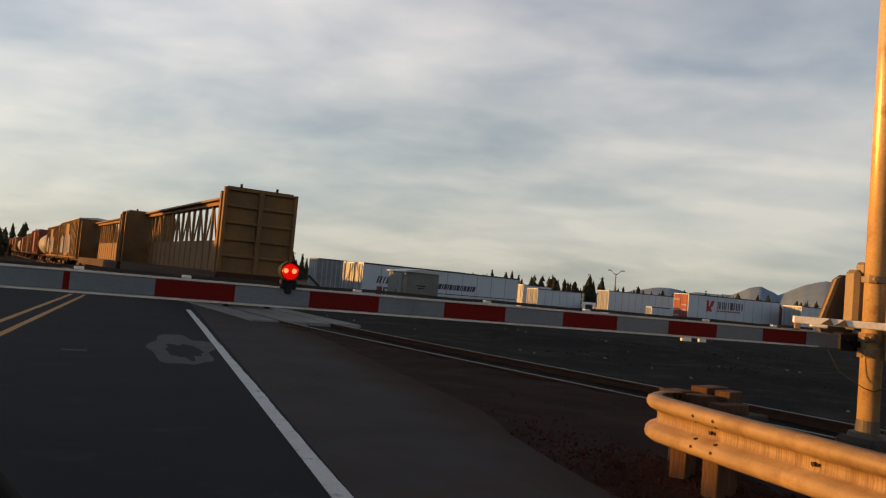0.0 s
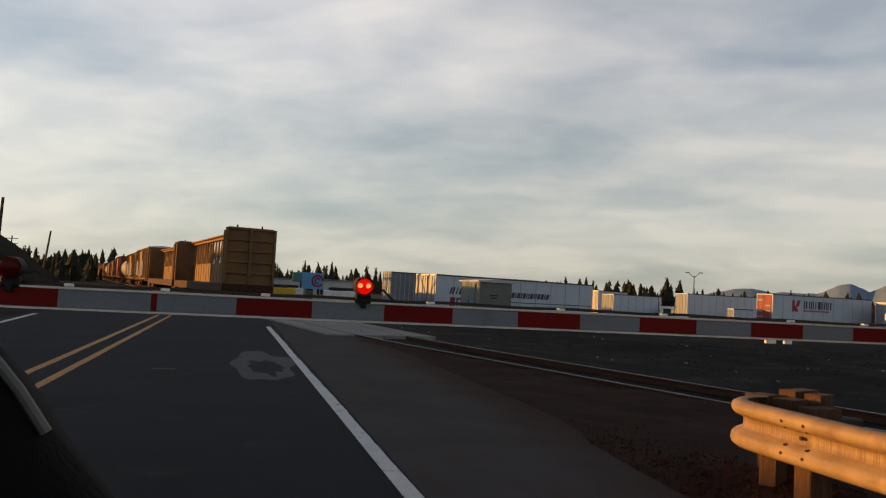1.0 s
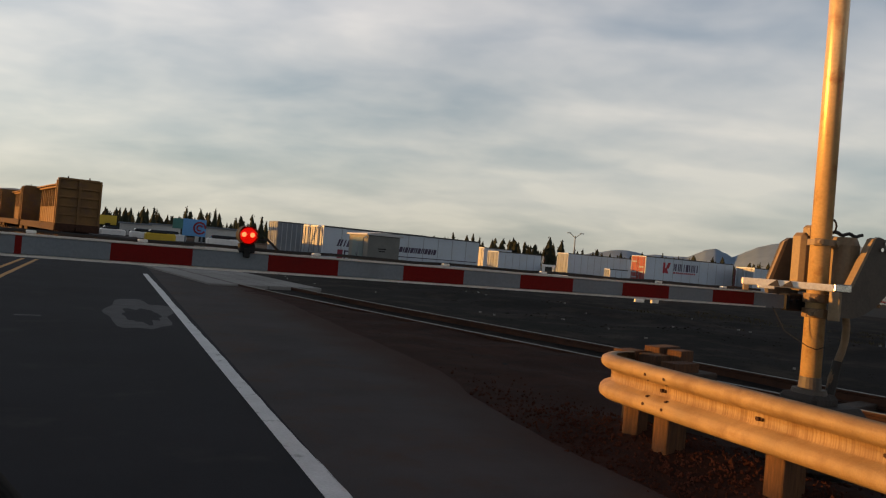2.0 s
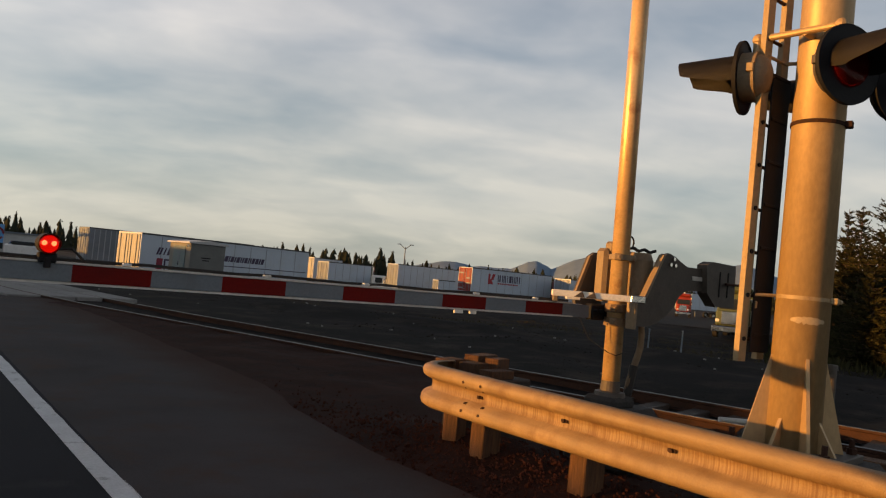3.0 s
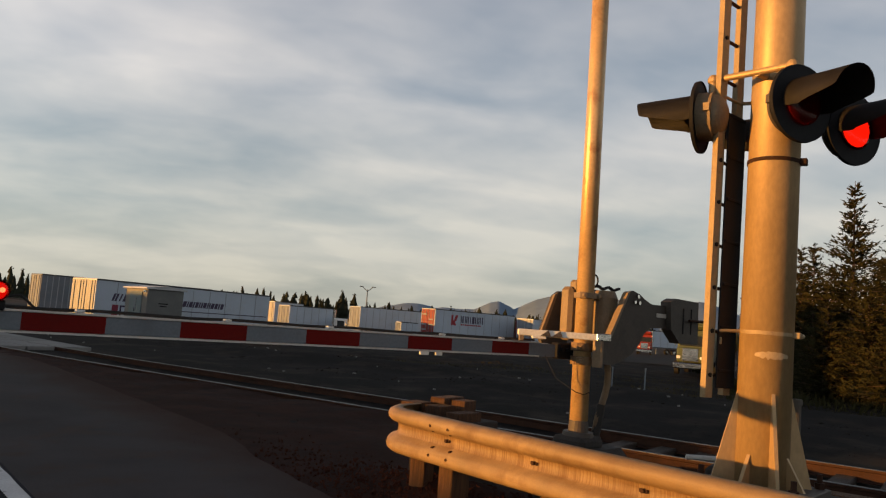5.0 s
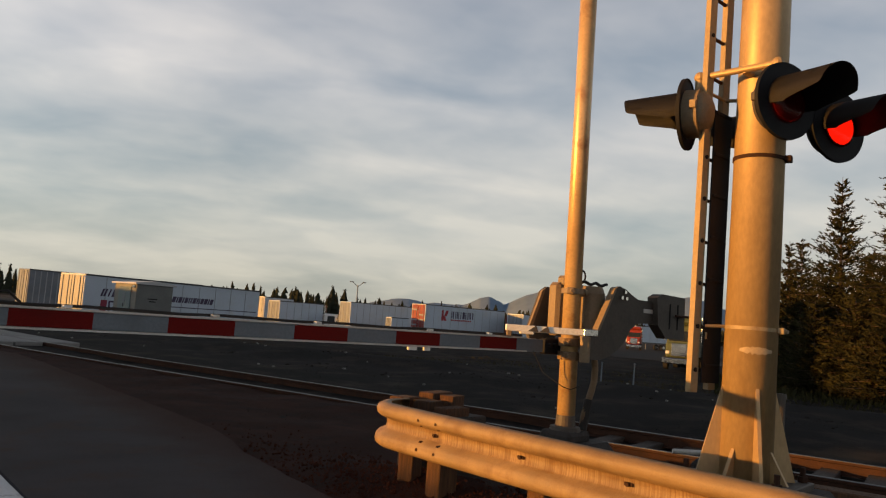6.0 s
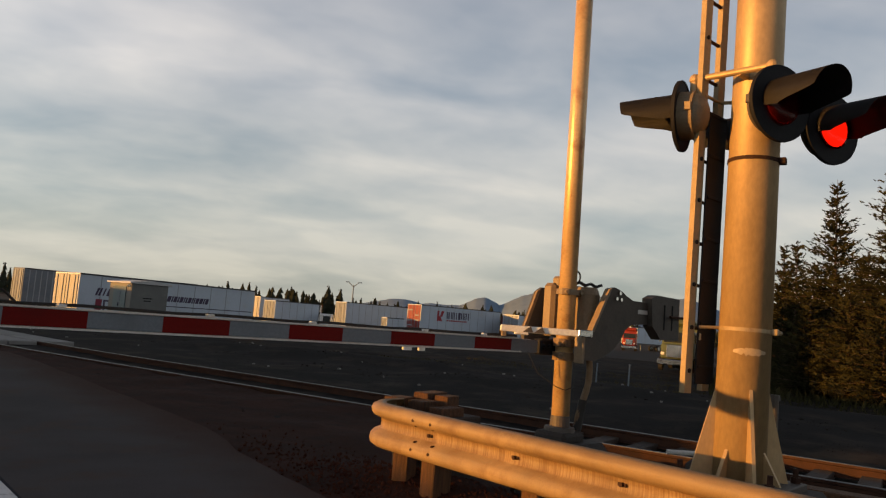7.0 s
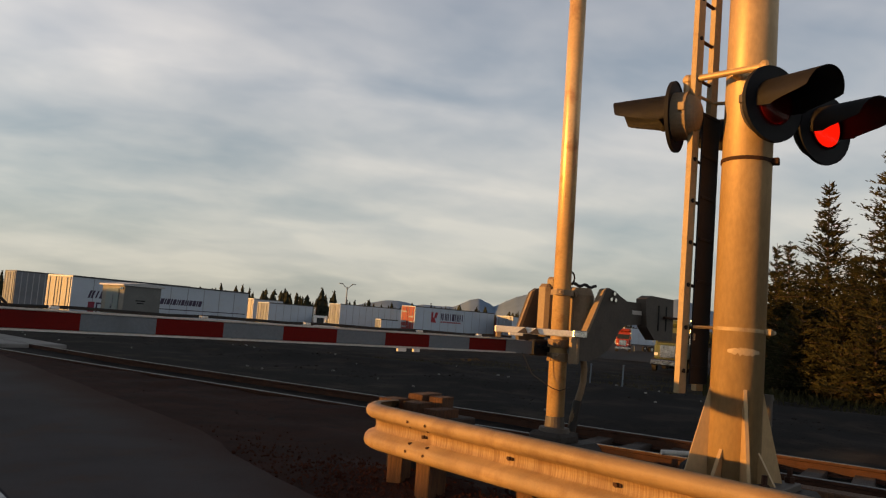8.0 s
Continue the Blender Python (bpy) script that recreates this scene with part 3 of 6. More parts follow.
def build_track():
    track = thing("railway_track", (track_x(5), 5, -0.14), "single railway track of rusty rails on wooden ties", "railway track")
    ys = list(np.arange(-40, 60, 1.0)) + list(np.arange(60, 400, 10))
    prof = ((-0.07, -0.17), (0.07, -0.17), (0.07, -0.155), (0.012, -0.14), (0.012, -0.045), (0.034, -0.035), (0.034, -0.006), (-0.034, -0.006), (-0.034, -0.035), (-0.012, -0.045), (-0.012, -0.14), (-0.07, -0.155))
    top = ((-0.034, -0.0055), (0.034, -0.0055), (0.033, -0.001), (0.026, 0.0), (-0.026, 0.0), (-0.033, -0.001))
    for s in (-0.755, 0.755):
        path = [(track_x(y) + s / 0.962, y, RAIL_Z) for y in ys]
        rail = part("rail", sweep(B(), path, prof), RUST, track, "rusty steel rail with a bright worn head")
        part("railhead", sweep(B(), path, top), RAILHEAD, rail, "polished running surface")
    me = None
    for k in range(52):
        y = -7 + 0.52 * k
        if y > 7.5:
            break
        at = (track_x(y), y, -0.145)
        if me is None:
            ob = part("tie", box(B(), (0, 0, 0), (2.6, 0.23, 0.17), 0, 0.012), TIE, track, "", (0, 0, 0))
            me = ob.data
        else:
            ob = new("tie", me)
            ob.parent = track
        ob.matrix_basis = Matrix.Translation(Vector(at) - ORIGIN[track]) @ Matrix.Rotation(radians(16 + random.Random(k).uniform(-1.5, 1.5)), 4, "Z")
    # concrete panels of the road crossing, laid in rows beside and between the rails
    cross = thing("crossing_surface", (3.2, 25, 0), "pale concrete panels of the road crossing set between the rails", "crossing surface", "", "structure")
    meshes = {}
    for j in range(1, 5):
        y = 19.4 + 2.32 * j
        x = track_x(y + 1.1)
        head = math.degrees(math.atan2(track_x(y) - track_x(y + 2.3), 2.3))
        for s, w in ((-1.22, 0.78), (-0.345, 0.66), (0.345, 0.66), (1.22, 0.78)):
            key = (w,)
            if key not in meshes:
                ob = part("panel", box(B(), (0, 0, 0), (w, 2.28, 0.14), 0, 0.015), PANEL, cross, "", (0, 0, 0))
                meshes[key] = ob.data
            else:
                ob = new("panel", meshes[key])
                ob.parent = cross
            ob.matrix_basis = Matrix.Translation(Vector((x + s / 0.975, y + 1.1 + 0.22 * s, -0.018)) - ORIGIN[cross]) @ Matrix.Rotation(radians(head), 4, "Z")


build_track()

# ---- guardrail ----
WBEAM = ((-0.016, 0.180), (0.002, 0.191), (0.050, 0.181), (0.084, 0.158), (0.093, 0.128), (0.086, 0.092), (0.066, 0.068), (0.020, 0.048), (0.007, 0.036), (0.004, 0.0))
RAIL_X, RAIL_MID = 3.66, 0.545


def guardrail_path():
    pts = [(RAIL_X + 0.03 * max(0.0, 3.9 - (-8 + 0.5 * i)) ** 0.8, -8 + 0.5 * i, RAIL_MID) for i in range(26)]
    cx, cy, r = RAIL_X + 0.40, 4.79, 0.40
    for i in range(0, 14):
        a = radians(180 - 7 * i)
        pts.append((cx + r * math.cos(a), cy + r * math.sin(a), RAIL_MID))
    return pts


def build_guardrail():
    g = thing("guardrail", (RAIL_X + 0.1, 3, 0), "weathered galvanised steel guardrail on short wooden posts beside the road", "guardrail")
    prof = [(-o, 0.84 * u) for o, u in WBEAM] + [(-o, -u) for o, u in WBEAM[-2::-1]]
    back = [(o + 0.006, u) for o, u in prof[::-1]]
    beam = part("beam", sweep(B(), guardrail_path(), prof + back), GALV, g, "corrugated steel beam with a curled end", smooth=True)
    md = beam.modifiers.new("edge", "EDGE_SPLIT")
    md.split_angle = radians(50)
    for k, (x, y, s, h, turn) in enumerate(((3.93, 4.93, 0.17, 0.42, 25), (3.86, 4.45, 0.19, 0.50, 2), (3.87, 3.42, 0.19, 0.50, -2), (3.87, 2.3, 0.19, 0.5, 1), (3.87, 0.6, 0.19, 0.5, 0), (3.87, -1.2, 0.19, 0.5, 0))):
        part("post", box(B(), (x, y, h / 2 - 0.02), (s, s * 0.8, h), turn, 0.008), TIMBER, g, "square weathered wooden post", at=(x, y, 0))
    for y in (4.42, 4.22):
        for u in (0.096, -0.115, 0.060, -0.064):
            bm = B()
            o = 0.088 if abs(u) > 0.08 else 0.058
            rod(bm, (RAIL_X - o - 0.008, y, RAIL_MID + u), (RAIL_X - o + 0.02, y, RAIL_MID + u), 0.011, 0.011, 8)
            part("bolt", bm, RUST, g, "rusty bolt head")
    for y in (4.31, 3.46, 2.64):
        bm = B()
        xr = RAIL_X + 0.03 * max(0.0, 3.9 - y) ** 0.8
        box(bm, (xr - 0.012, y, RAIL_MID), (0.012, 0.06, 0.020), 0, 0.003)
        rod(bm, (xr - 0.03, y, RAIL_MID), (xr, y, RAIL_MID), 0.013, 0.013, 8)
        part("slot_bolt", bm, RUST, g, "dark slotted bolt hole")
    # short timber stacked behind the curled end
    for x, y, z, sx, sy, sz, turn in ((4.18, 5.39, 0.634, 0.22, 0.17, 0.118, 14), (4.28, 5.18, 0.630, 0.21, 0.17, 0.110, 14), (4.52, 5.37, 0.655, 0.34, 0.15, 0.160, 18), (4.56, 5.19, 0.650, 0.20, 0.14, 0.150, 18), (4.38, 4.98, 0.612, 0.30, 0.15, 0.074, 8)):
        t = thing("timber_block", (x, y, z - sz / 2), "rough sawn timber block stacked behind the guardrail end", "timber block", "stacked timber blocks")
        part("block", box(B(), (x, y, z), (sx, sy, sz), turn, 0.005), OLDWOOD, t)
    # the blocks lie on a low crib of old ties
    c = thing("timber_crib", (4.5, 5.15, 0), "low dark crib of old railway ties", "timber")
    for dx, dy, z in ((0, 0.25, 0.15), (0, -0.22, 0.15), (0.0, 0.22, 0.4345), (0.0, -0.2, 0.4345)):
        part("tie", box(B(), (4.49 + dx, 5.19 + dy, z), (0.50, 0.22, 0.30 if z < 0.3 else 0.275), 12, 0.012), TIE, c)


build_guardrail()

# ---- flashing lamp element: a small disc, bright on one face, that turns about inside its housing ----
SPIN = []


def lamp_element(parent, c, face, r, lit_at):
    """face: azimuth in degrees the lamp looks to. lit_at: True where the lamp is lit in the second half of each second."""
    bm = B()
    t = Matrix.Translation(c)
    bmesh.ops.create_cone(bm, cap_ends=True, segments=20, radius1=r, radius2=r, depth=0.01, matrix=t @ Matrix.Rotation(radians(90), 4, "X"))
    bm.normal_update()
    for f in bm.faces:
        f.material_index = 1 if f.normal.y < 0.5 else 0
    if r < 0.1:
        for dx in (-0.021, 0.023):
            old = set(bm.faces)
            rod(bm, Vector(c) + Vector((dx, 0.005, 0.004)), Vector(c) + Vector((dx, 0.011, 0.004)), 0.013, 0.008, 10)
            for f in bm.faces:
                if f not in old:
                    f.material_index = 2
    ob = part("reflector", bm, LITS if r < 0.1 else LIT, parent, "turning reflector with a glowing front", c, two=(BLACK, HOT))
    SPIN.append((ob, Vector(ob.location), face, lit_at))
    return ob


# ---- crossing gate ----
POLE = (4.838, 4.102)
ARM_Y, ARM_TOP, ARM_H = 4.21, 1.30, 0.112


def build_gate():
    px, py = POLE
    g = thing("crossing_gate", (px, py, 0.0), "lowered railway crossing gate with a striped arm on a silver pole", "crossing gate")
    part("foundation", box(box(B(), (px + 0.05, py, 0.25), (0.60, 0.56, 0.50), 8, 0.06), (px, py, 0.53), (0.32, 0.30, 0.10), 8, 0.03), CONCRETE, g, "dark dirty concrete footing")
    part("collar", rod(rod(B(), (px, py, 0.58), (px, py, 0.70), 0.085, 0.075, 20), (px, py, 0.56), (px, py, 0.61), 0.13, 0.12, 20), GREYMET, g, "dark cast base collar", smooth=False)
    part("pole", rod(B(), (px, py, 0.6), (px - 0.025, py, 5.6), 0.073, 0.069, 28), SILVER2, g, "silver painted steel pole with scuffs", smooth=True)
    for z in (1.70, 1.285, 1.175):
        bm = B()
        hh = 0.022 if z > 1.5 else 0.034
        rod(bm, (px, py, z - hh), (px, py, z + hh), 0.096, 0.096, 20)
        for a in (-0.11, 0.11):
            box(bm, (px + a * 0.75, py - abs(a) * 0.4, z), (0.05, 0.06, 0.055), 35, 0.006)
            rod(bm, (px + a * 0.8 - 0.03, py - 0.10, z), (px + a * 0.8, py - 0.05, z), 0.016, 0.016, 6)
        part("clamp", bm, CASEM if z > 1.5 else OLDSTEEL, g, "bolted pipe clamp")
    # mechanism housing behind the pole
    bm = box(B(), (5.08, py + 0.24, 1.555), (0.44, 0.13, 0.45), 0, 0.03)
    box(bm, (4.95, py + 0.20, 1.79), (0.08, 0.10, 0.10), 0, 0.02)
    part("mechanism_case", bm, CASEM, g, "silver gate mechanism case")
    bm = rod(B(), (5.09, py + 0.0, 1.34), (5.09, py + 0.0, 1.70), 0.105, 0.105, 24)
    rod(bm, (5.09, py, 1.70), (5.09, py, 1.76), 0.105, 0.08, 24)
    part("motor", bm, CASEM, g, "rounded silver motor housing")
    part("motor_cap", rod(B(), (5.10, py - 0.1, 1.42), (5.10, py - 0.1, 1.47), 0.03, 0.03, 10), RUST, g, "small rusty cap")
    ring = [(5.0 + 0.045 * math.cos(radians(30 * i)), py + 0.05, 1.84 + 0.05 * math.sin(radians(30 * i))) for i in range(13)]
    part("lifting_eye", tube(B(), ring, 0.008, 6), BLACK, g, "small dark lifting ring")
    part("cable", tube(B(), [(5.02 + 0.03 * i, py + 0.06, 1.79 + 0.010 * math.sin(i * 1.3)) for i in range(12)], 0.014, 6), CABLE, g, "loose black cable")
    # cheek plates carry the arm on one end and the counterweights on the other
    yn = 3.92
    near = ((4.800, 1.187), (4.860, 1.160), (4.980, 1.160), (5.100, 1.195), (5.220, 1.257), (5.310, 1.337), (5.370, 1.426), (5.460, 1.479), (5.740, 1.496), (5.730, 1.682), (5.460, 1.682), (5.360, 1.718), (5.290, 1.753), (5.200, 1.775), (5.130, 1.753), (4.940, 1.408), (4.800, 1.364))
    cp = part("cheek_plate", prism(B(), near, (0, yn, 0), (1, 0, 0), (0, 0, 1), 0.035), GREYMET, g, "dark cast side plate with a slanted flange")
    part("slot", box(B(), (5.62, yn - 0.019, 1.594), (0.17, 0.006, 0.035), 0), EDGE, cp, "pale cast slot")
    for x, z in ((5.270, 1.678), (5.210, 1.682), (5.250, 1.731)):
        part("bolt", rod(B(), (x, yn - 0.04, z), (x, yn, z), 0.016, 0.016, 8), CHROME, cp, "bright bolt head")
    part("flange", prism(B(), ((5.145, 1.766), (5.115, 1.753), (4.910, 1.399), (4.940, 1.390)), (0, yn - 0.005, 0), (1, 0, 0), (0, 0, 1), 0.055), CASEM, g, "pale slanted flange")
    part("flange", box(B(), (4.80, yn - 0.005, 1.25), (0.03, 0.09, 0.23), 0, 0.005), CASEM, g, "pale upright flange")
    far = ((5.120, 1.744), (4.970, 1.744), (4.900, 1.700), (4.760, 1.364), (4.800, 1.204), (5.100, 1.222))
    yf = 4.52
    part("cheek_plate", prism(B(), far, (0, yf, 0), (1, 0, 0), (0, 0, 1), 0.035), GREYMET, g, "dark cast side plate")
    part("flange", prism(B(), ((4.930, 1.726), (4.890, 1.709), (4.740, 1.364), (4.780, 1.364)), (0, yf - 0.025, 0), (1, 0, 0), (0, 0, 1), 0.02), CASEM, g, "pale slanted flange")
    # counterweights
    cw = part("counterweight", prism(B(), ((5.655, 1.718), (5.735, 1.753), (6.085, 1.744), (6.095, 1.368), (5.815, 1.368), (5.685, 1.479)), (0, 3.90, 0), (1, 0, 0), (0, 0, 1), 0.10), GREYMET, g, "heavy grey counterweight plates")
    for x in (5.855, 5.975):
        part("slot", box(B(), (x, 3.848, 1.565), (0.014, 0.006, 0.22), 0), BLACK, cw, "dark adjusting slot")
    part("bolt", rod(B(), (5.90, 3.82, 1.575), (6.20, 3.82, 1.575), 0.011, 0.011, 8), RUST, cw, "long threaded bolt")
    # white cross bar with its clamps
    ux, uy = Vector((0.778, -0.628, 0)), Vector((-0.628, -0.778, 0))
    c0 = Vector((4.44, 3.95, 1.385))

    def bar_at(along_bar, out, z):
        p = c0 + ux * along_bar + uy * out
        return (p.x, p.y, z)

    part("cross_bar", box(B(), bar_at(-0.06, 0, 1.370), (0.60, 0.05, 0.050), -38.9, 0.006), WHITEBAR, g, "white enamelled bar across the mechanism")
    part("bar_end", box(B(), bar_at(0.295, 0.002, 1.373), (0.11, 0.056, 0.056), -38.9, 0.006), CHROME, g, "bright metal bar end")
    part("bracket", box(B(), bar_at(-0.20, 0.03, 1.337), (0.11, 0.05, 0.020), -38.9, 0.006), WHITEBAR, g, "bright small bracket")
    part("bracket", box(B(), bar_at(-0.33, 0.0, 1.325), (0.04, 0.04, 0.05), -38.9, 0.006), CASEM, g, "small bar stop")
    for d in (-0.15, -0.06):
        part("gusset", prism(B(), ((-0.04, -0.026), (0.04, -0.026), (0.02, 0.02)), bar_at(d, 0.03, 1.377), ux, (0, 0, 1), 0.014), GREYMET, g, "small triangular gusset")
    # arm clamp
    bm = box(B(), (4.76, ARM_Y + 0.02, 1.24), (0.22, 0.08, 0.13), 0, 0.012)
    box(bm, (4.86, ARM_Y + 0.05, 1.24), (0.14, 0.34, 0.12), 0, 0.02)
    for x in (4.68, 4.74):
        rod(bm, (x, ARM_Y - 0.05, 1.25), (x, ARM_Y, 1.25), 0.016, 0.016, 8)
    part("arm_clamp", bm, BLACK, g, "dark arm clamp")
    # striped arm, one panel after another, red and grey-white in turn
    arm = part("arm", box(B(), (-0.66, ARM_Y + 0.02, ARM_TOP - ARM_H / 2), (10.44, 0.03, ARM_H - 0.014), 0, 0.004), EDGE, g, "long flat gate arm")
    edges = [4.317 - 0.392 * k for k in range(12)] + [-0.385, -0.415, -0.845] + [-0.845 - 0.4064 * k for k in range(1, 12)]
    for k in range(len(edges) - 1):
        a, b, r = edges[k + 1], edges[k], k % 2 == 0
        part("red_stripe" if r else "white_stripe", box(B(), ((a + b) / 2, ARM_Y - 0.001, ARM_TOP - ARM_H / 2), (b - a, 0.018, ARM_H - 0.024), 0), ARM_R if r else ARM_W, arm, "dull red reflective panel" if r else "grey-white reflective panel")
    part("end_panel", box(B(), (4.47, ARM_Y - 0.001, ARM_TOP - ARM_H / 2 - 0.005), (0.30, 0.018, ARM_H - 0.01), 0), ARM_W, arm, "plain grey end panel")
    for z in (ARM_TOP - 0.004, ARM_TOP - ARM_H + 0.004):
        part("edge_strip", box(B(), (-0.72, ARM_Y - 0.004, z), (10.3, 0.026, 0.010), 0), EDGE, arm, "pale metal edge strip")
    part("arm_cable", tube(B(), [(4.4 - 0.25 * i, ARM_Y + 0.02, ARM_TOP + 0.012 + 0.004 * math.sin(i * 2.1)) for i in range(40)], 0.009, 6), CABLE, arm, "black cable along the arm's top edge")
    for x in (4.02, 3.44, 2.52, 1.84, 1.05, 0.15, -0.35, -0.8, -1.5):
        part("clip", box(B(), (x, ARM_Y - 0.005, ARM_TOP + 0.010), (0.045, 0.03, 0.016), 6, 0.003), WHITEBAR, arm, "small bright cable clip")
    for x, w in ((3.29, 0.077), (3.42, 0.058)):
        part("tag", box(B(), (x, ARM_Y - 0.005, ARM_TOP - ARM_H - 0.012), (w, 0.02, 0.026), 0, 0.003), WHITEBAR, arm, "small white tag under the arm")
    # lamps on the arm
    for x, second in ((0.668, True), (-1.06, False), (-4.6, True)):
        lamp = part("arm_lamp", box(box(B(), (x, ARM_Y, ARM_TOP + 0.015), (0.085, 0.06, 0.05), 0, 0.006), (x, ARM_Y - 0.02, ARM_TOP - 0.01), (0.03, 0.05, 0.05), 0, 0.004), BLACK, g, "red warning lamp on a dark bracket", at=(x, ARM_Y, ARM_TOP))
        bm = rod(B(), (x, ARM_Y - 0.055, ARM_TOP + 0.085), (x, ARM_Y + 0.055, ARM_TOP + 0.085), 0.052, 0.052, 24, False)
        part("ring", bm, BLACK, lamp, "black lamp body")
        for sgn in (-1, 1):
            bm = ball(B(), (x, ARM_Y + sgn * 0.052, ARM_TOP + 0.082), 0.049, (1, 0.45, 1), 20, 10)
            part("lens", bm, LENS, lamp, "red domed lens", smooth=True)
        lamp_element(lamp, (x, ARM_Y - 0.035, ARM_TOP + 0.083), 180, 0.044, second)
        part("lead", tube(B(), [(x + 0.05, ARM_Y, ARM_TOP + 0.06), (x + 0.11, ARM_Y, ARM_TOP + 0.07), (x + 0.17, ARM_Y, ARM_TOP + 0.015)], 0.007, 6), CABLE, lamp, "black lamp lead")
    # wires and conduit below the mechanism
    pts = [(px + 0.255, py - 0.05, 1.20), (px + 0.265, py - 0.06, 1.08), (px + 0.26, py - 0.06, 0.98), (px + 0.235, py - 0.06, 0.90), (px + 0.19, py - 0.06, 0.80), (px + 0.165, py - 0.05, 0.70), (px + 0.16, py - 0.04, 0.58)]
    part("conduit", tube(B(), pts, 0.028, 10), OLDSTEEL, g, "bent rusty conduit")
    # the conduit's lower length is thicker and black
    part("conduit_lower", rod(B(), (px + 0.20, py - 0.062, 0.83), (px + 0.162, py - 0.045, 0.58), 0.036, 0.036, 10), CABLE, g, "black lower length of the conduit")
    part("wire", tube(B(), [(px - 0.33, py + 0.1, 1.2), (px - 0.25, py + 0.05, 1.03), (px - 0.12, py - 0.05, 0.93), (px - 0.05, py - 0.075, 0.91), (px + 0.07, py - 0.075, 0.94)], 0.0035, 6), CABLE, g, "thin black wire tied round the pole")


build_gate()

# ---- cantilever mast with ladder and flashing lamps ----
MX, MY = 5.112, 2.72
MAST_LEAN = 1.2


def build_mast():
    g = thing("signal_mast", (MX, MY, 0.0), "thick silver crossing signal mast with ladder and flashing lamps", "signal mast")
    part("foundation", box(B(), (MX + 0.02, MY, 0.2), (0.95, 0.95, 0.42), 10, 0.04), CONCRETE, g, "dark concrete footing")
    bp = part("base_plate", box(B(), (MX, MY, 0.435), (0.72, 0.72, 0.05), 10, 0.006), GREYMET, g, "steel base plate")
    for a in (45, 135, 225, 315):
        x, y = MX + 0.42 * math.cos(radians(a + 10)), MY + 0.42 * math.sin(radians(a + 10))
        part("anchor_bolt", rod(rod(B(), (x, y, 0.44), (x, y, 0.56), 0.02, 0.02, 8), (x, y, 0.46), (x, y, 0.50), 0.036, 0.036, 6), RUST, bp, "rusty anchor bolt")
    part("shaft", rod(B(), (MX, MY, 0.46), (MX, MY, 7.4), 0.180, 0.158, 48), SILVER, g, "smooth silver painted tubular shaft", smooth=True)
    for i in range(8):
        a = radians(90 - (224 + 45 * i))
        ax = (math.cos(a), math.sin(a), 0)
        tall = i % 2 == 0
        out = ((0.15, 0), (0.335, 0), (0.31, 0.10), (0.18, 0.62), (0.15, 0.62)) if tall else ((0.15, 0), (0.30, 0), (0.17, 0.22), (0.15, 0.22))
        part("gusset", prism(B(), out, (MX, MY, 0.46), ax, (0, 0, 1), 0.024), SILVER, g, "tapered steel gusset" if tall else "small steel gusset")
    for z in (2.70, 1.485):
        bm = rod(B(), (MX, MY, z - 0.013), (MX, MY, z + 0.013), 0.181, 0.181, 40)
        box(bm, (MX + 0.05, MY - 0.19, z), (0.07, 0.05, 0.045), 20, 0.006)
        part("band", bm, RUST if z > 2 else LADDERM, g, "worn steel band round the shaft")
    bm = rod(B(), (MX + 0.05, MY - 0.215, 1.485), (MX + 0.14, MY - 0.185, 1.485), 0.016, 0.016, 10)
    part("band_bolt", bm, LADDERM, g, "band clamp bolt")
    bm = B()
    prev = None
    for i in range(17):
        th = radians(185 + 4.5 * i)
        k = 0.5 + noise.noise(Vector((i * 0.9, 3, 1)))
        lo, hi = 1.325 - 0.03 * k * math.sin(math.pi * i / 16), 1.345 + 0.014 * (0.6 + k) * math.sin(math.pi * i / 16)
        v = [bm.verts.new((MX + 0.1795 * math.cos(th), MY + 0.1795 * math.sin(th), z)) for z in (lo, hi)]
        if prev:
            bm.faces.new((prev[0], v[0], v[1], prev[1]))
        prev = v
    part("worn_patch", bm, SCRAPED, g, "paler scraped patch of paint")
    part("conduit", rod(rod(B(), (MX + 0.66, MY + 0.09, 0.0), (MX + 0.66, MY + 0.09, 1.01), 0.036, 0.036, 14), (MX + 0.66, MY + 0.09, 0.995), (MX + 0.66, MY + 0.09, 1.035), 0.046, 0.040, 14), GREYMET, g, "upright grey conduit stub")
    # ladder: two drilled side rails, rungs and a dark guard over the lower part
    lx, rx, ly = 4.818, 5.045, 2.97
    bm = B()
    for x, z0 in ((lx, 1.01), (rx, 1.03)):
        box(bm, (x, ly, (z0 + 7.2) / 2), (0.075, 0.012, 7.2 - z0), -8, 0.002)
        box(bm, (x - 0.034, ly + 0.018, (z0 + 7.2) / 2), (0.008, 0.045, 7.2 - z0), -8)
    lad = part("ladder", bm, LADDERM, g, "narrow pale steel ladder fixed to the shaft", at=(lx, ly, 1.06))
    for i in range(20):
        z = 1.167 + 0.305 * i
        part("rung", rod(B(), (lx - 0.01, ly + 0.02, z), (rx + 0.01, ly + 0.02, z), 0.013, 0.013, 8), RUST, lad, "thin ladder rung")
        part("rung_bolt", rod(B(), (lx, ly - 0.014, z), (lx, ly, z), 0.016, 0.016, 8), BLACK, lad, "dark bolt head")
    part("climb_guard", box(B(), ((lx + rx) / 2 + 0.042, ly - 0.03, 2.065), (0.235, 0.012, 1.97), 0, 0.003), BLACK, g, "black sheet guard over the lower rungs")
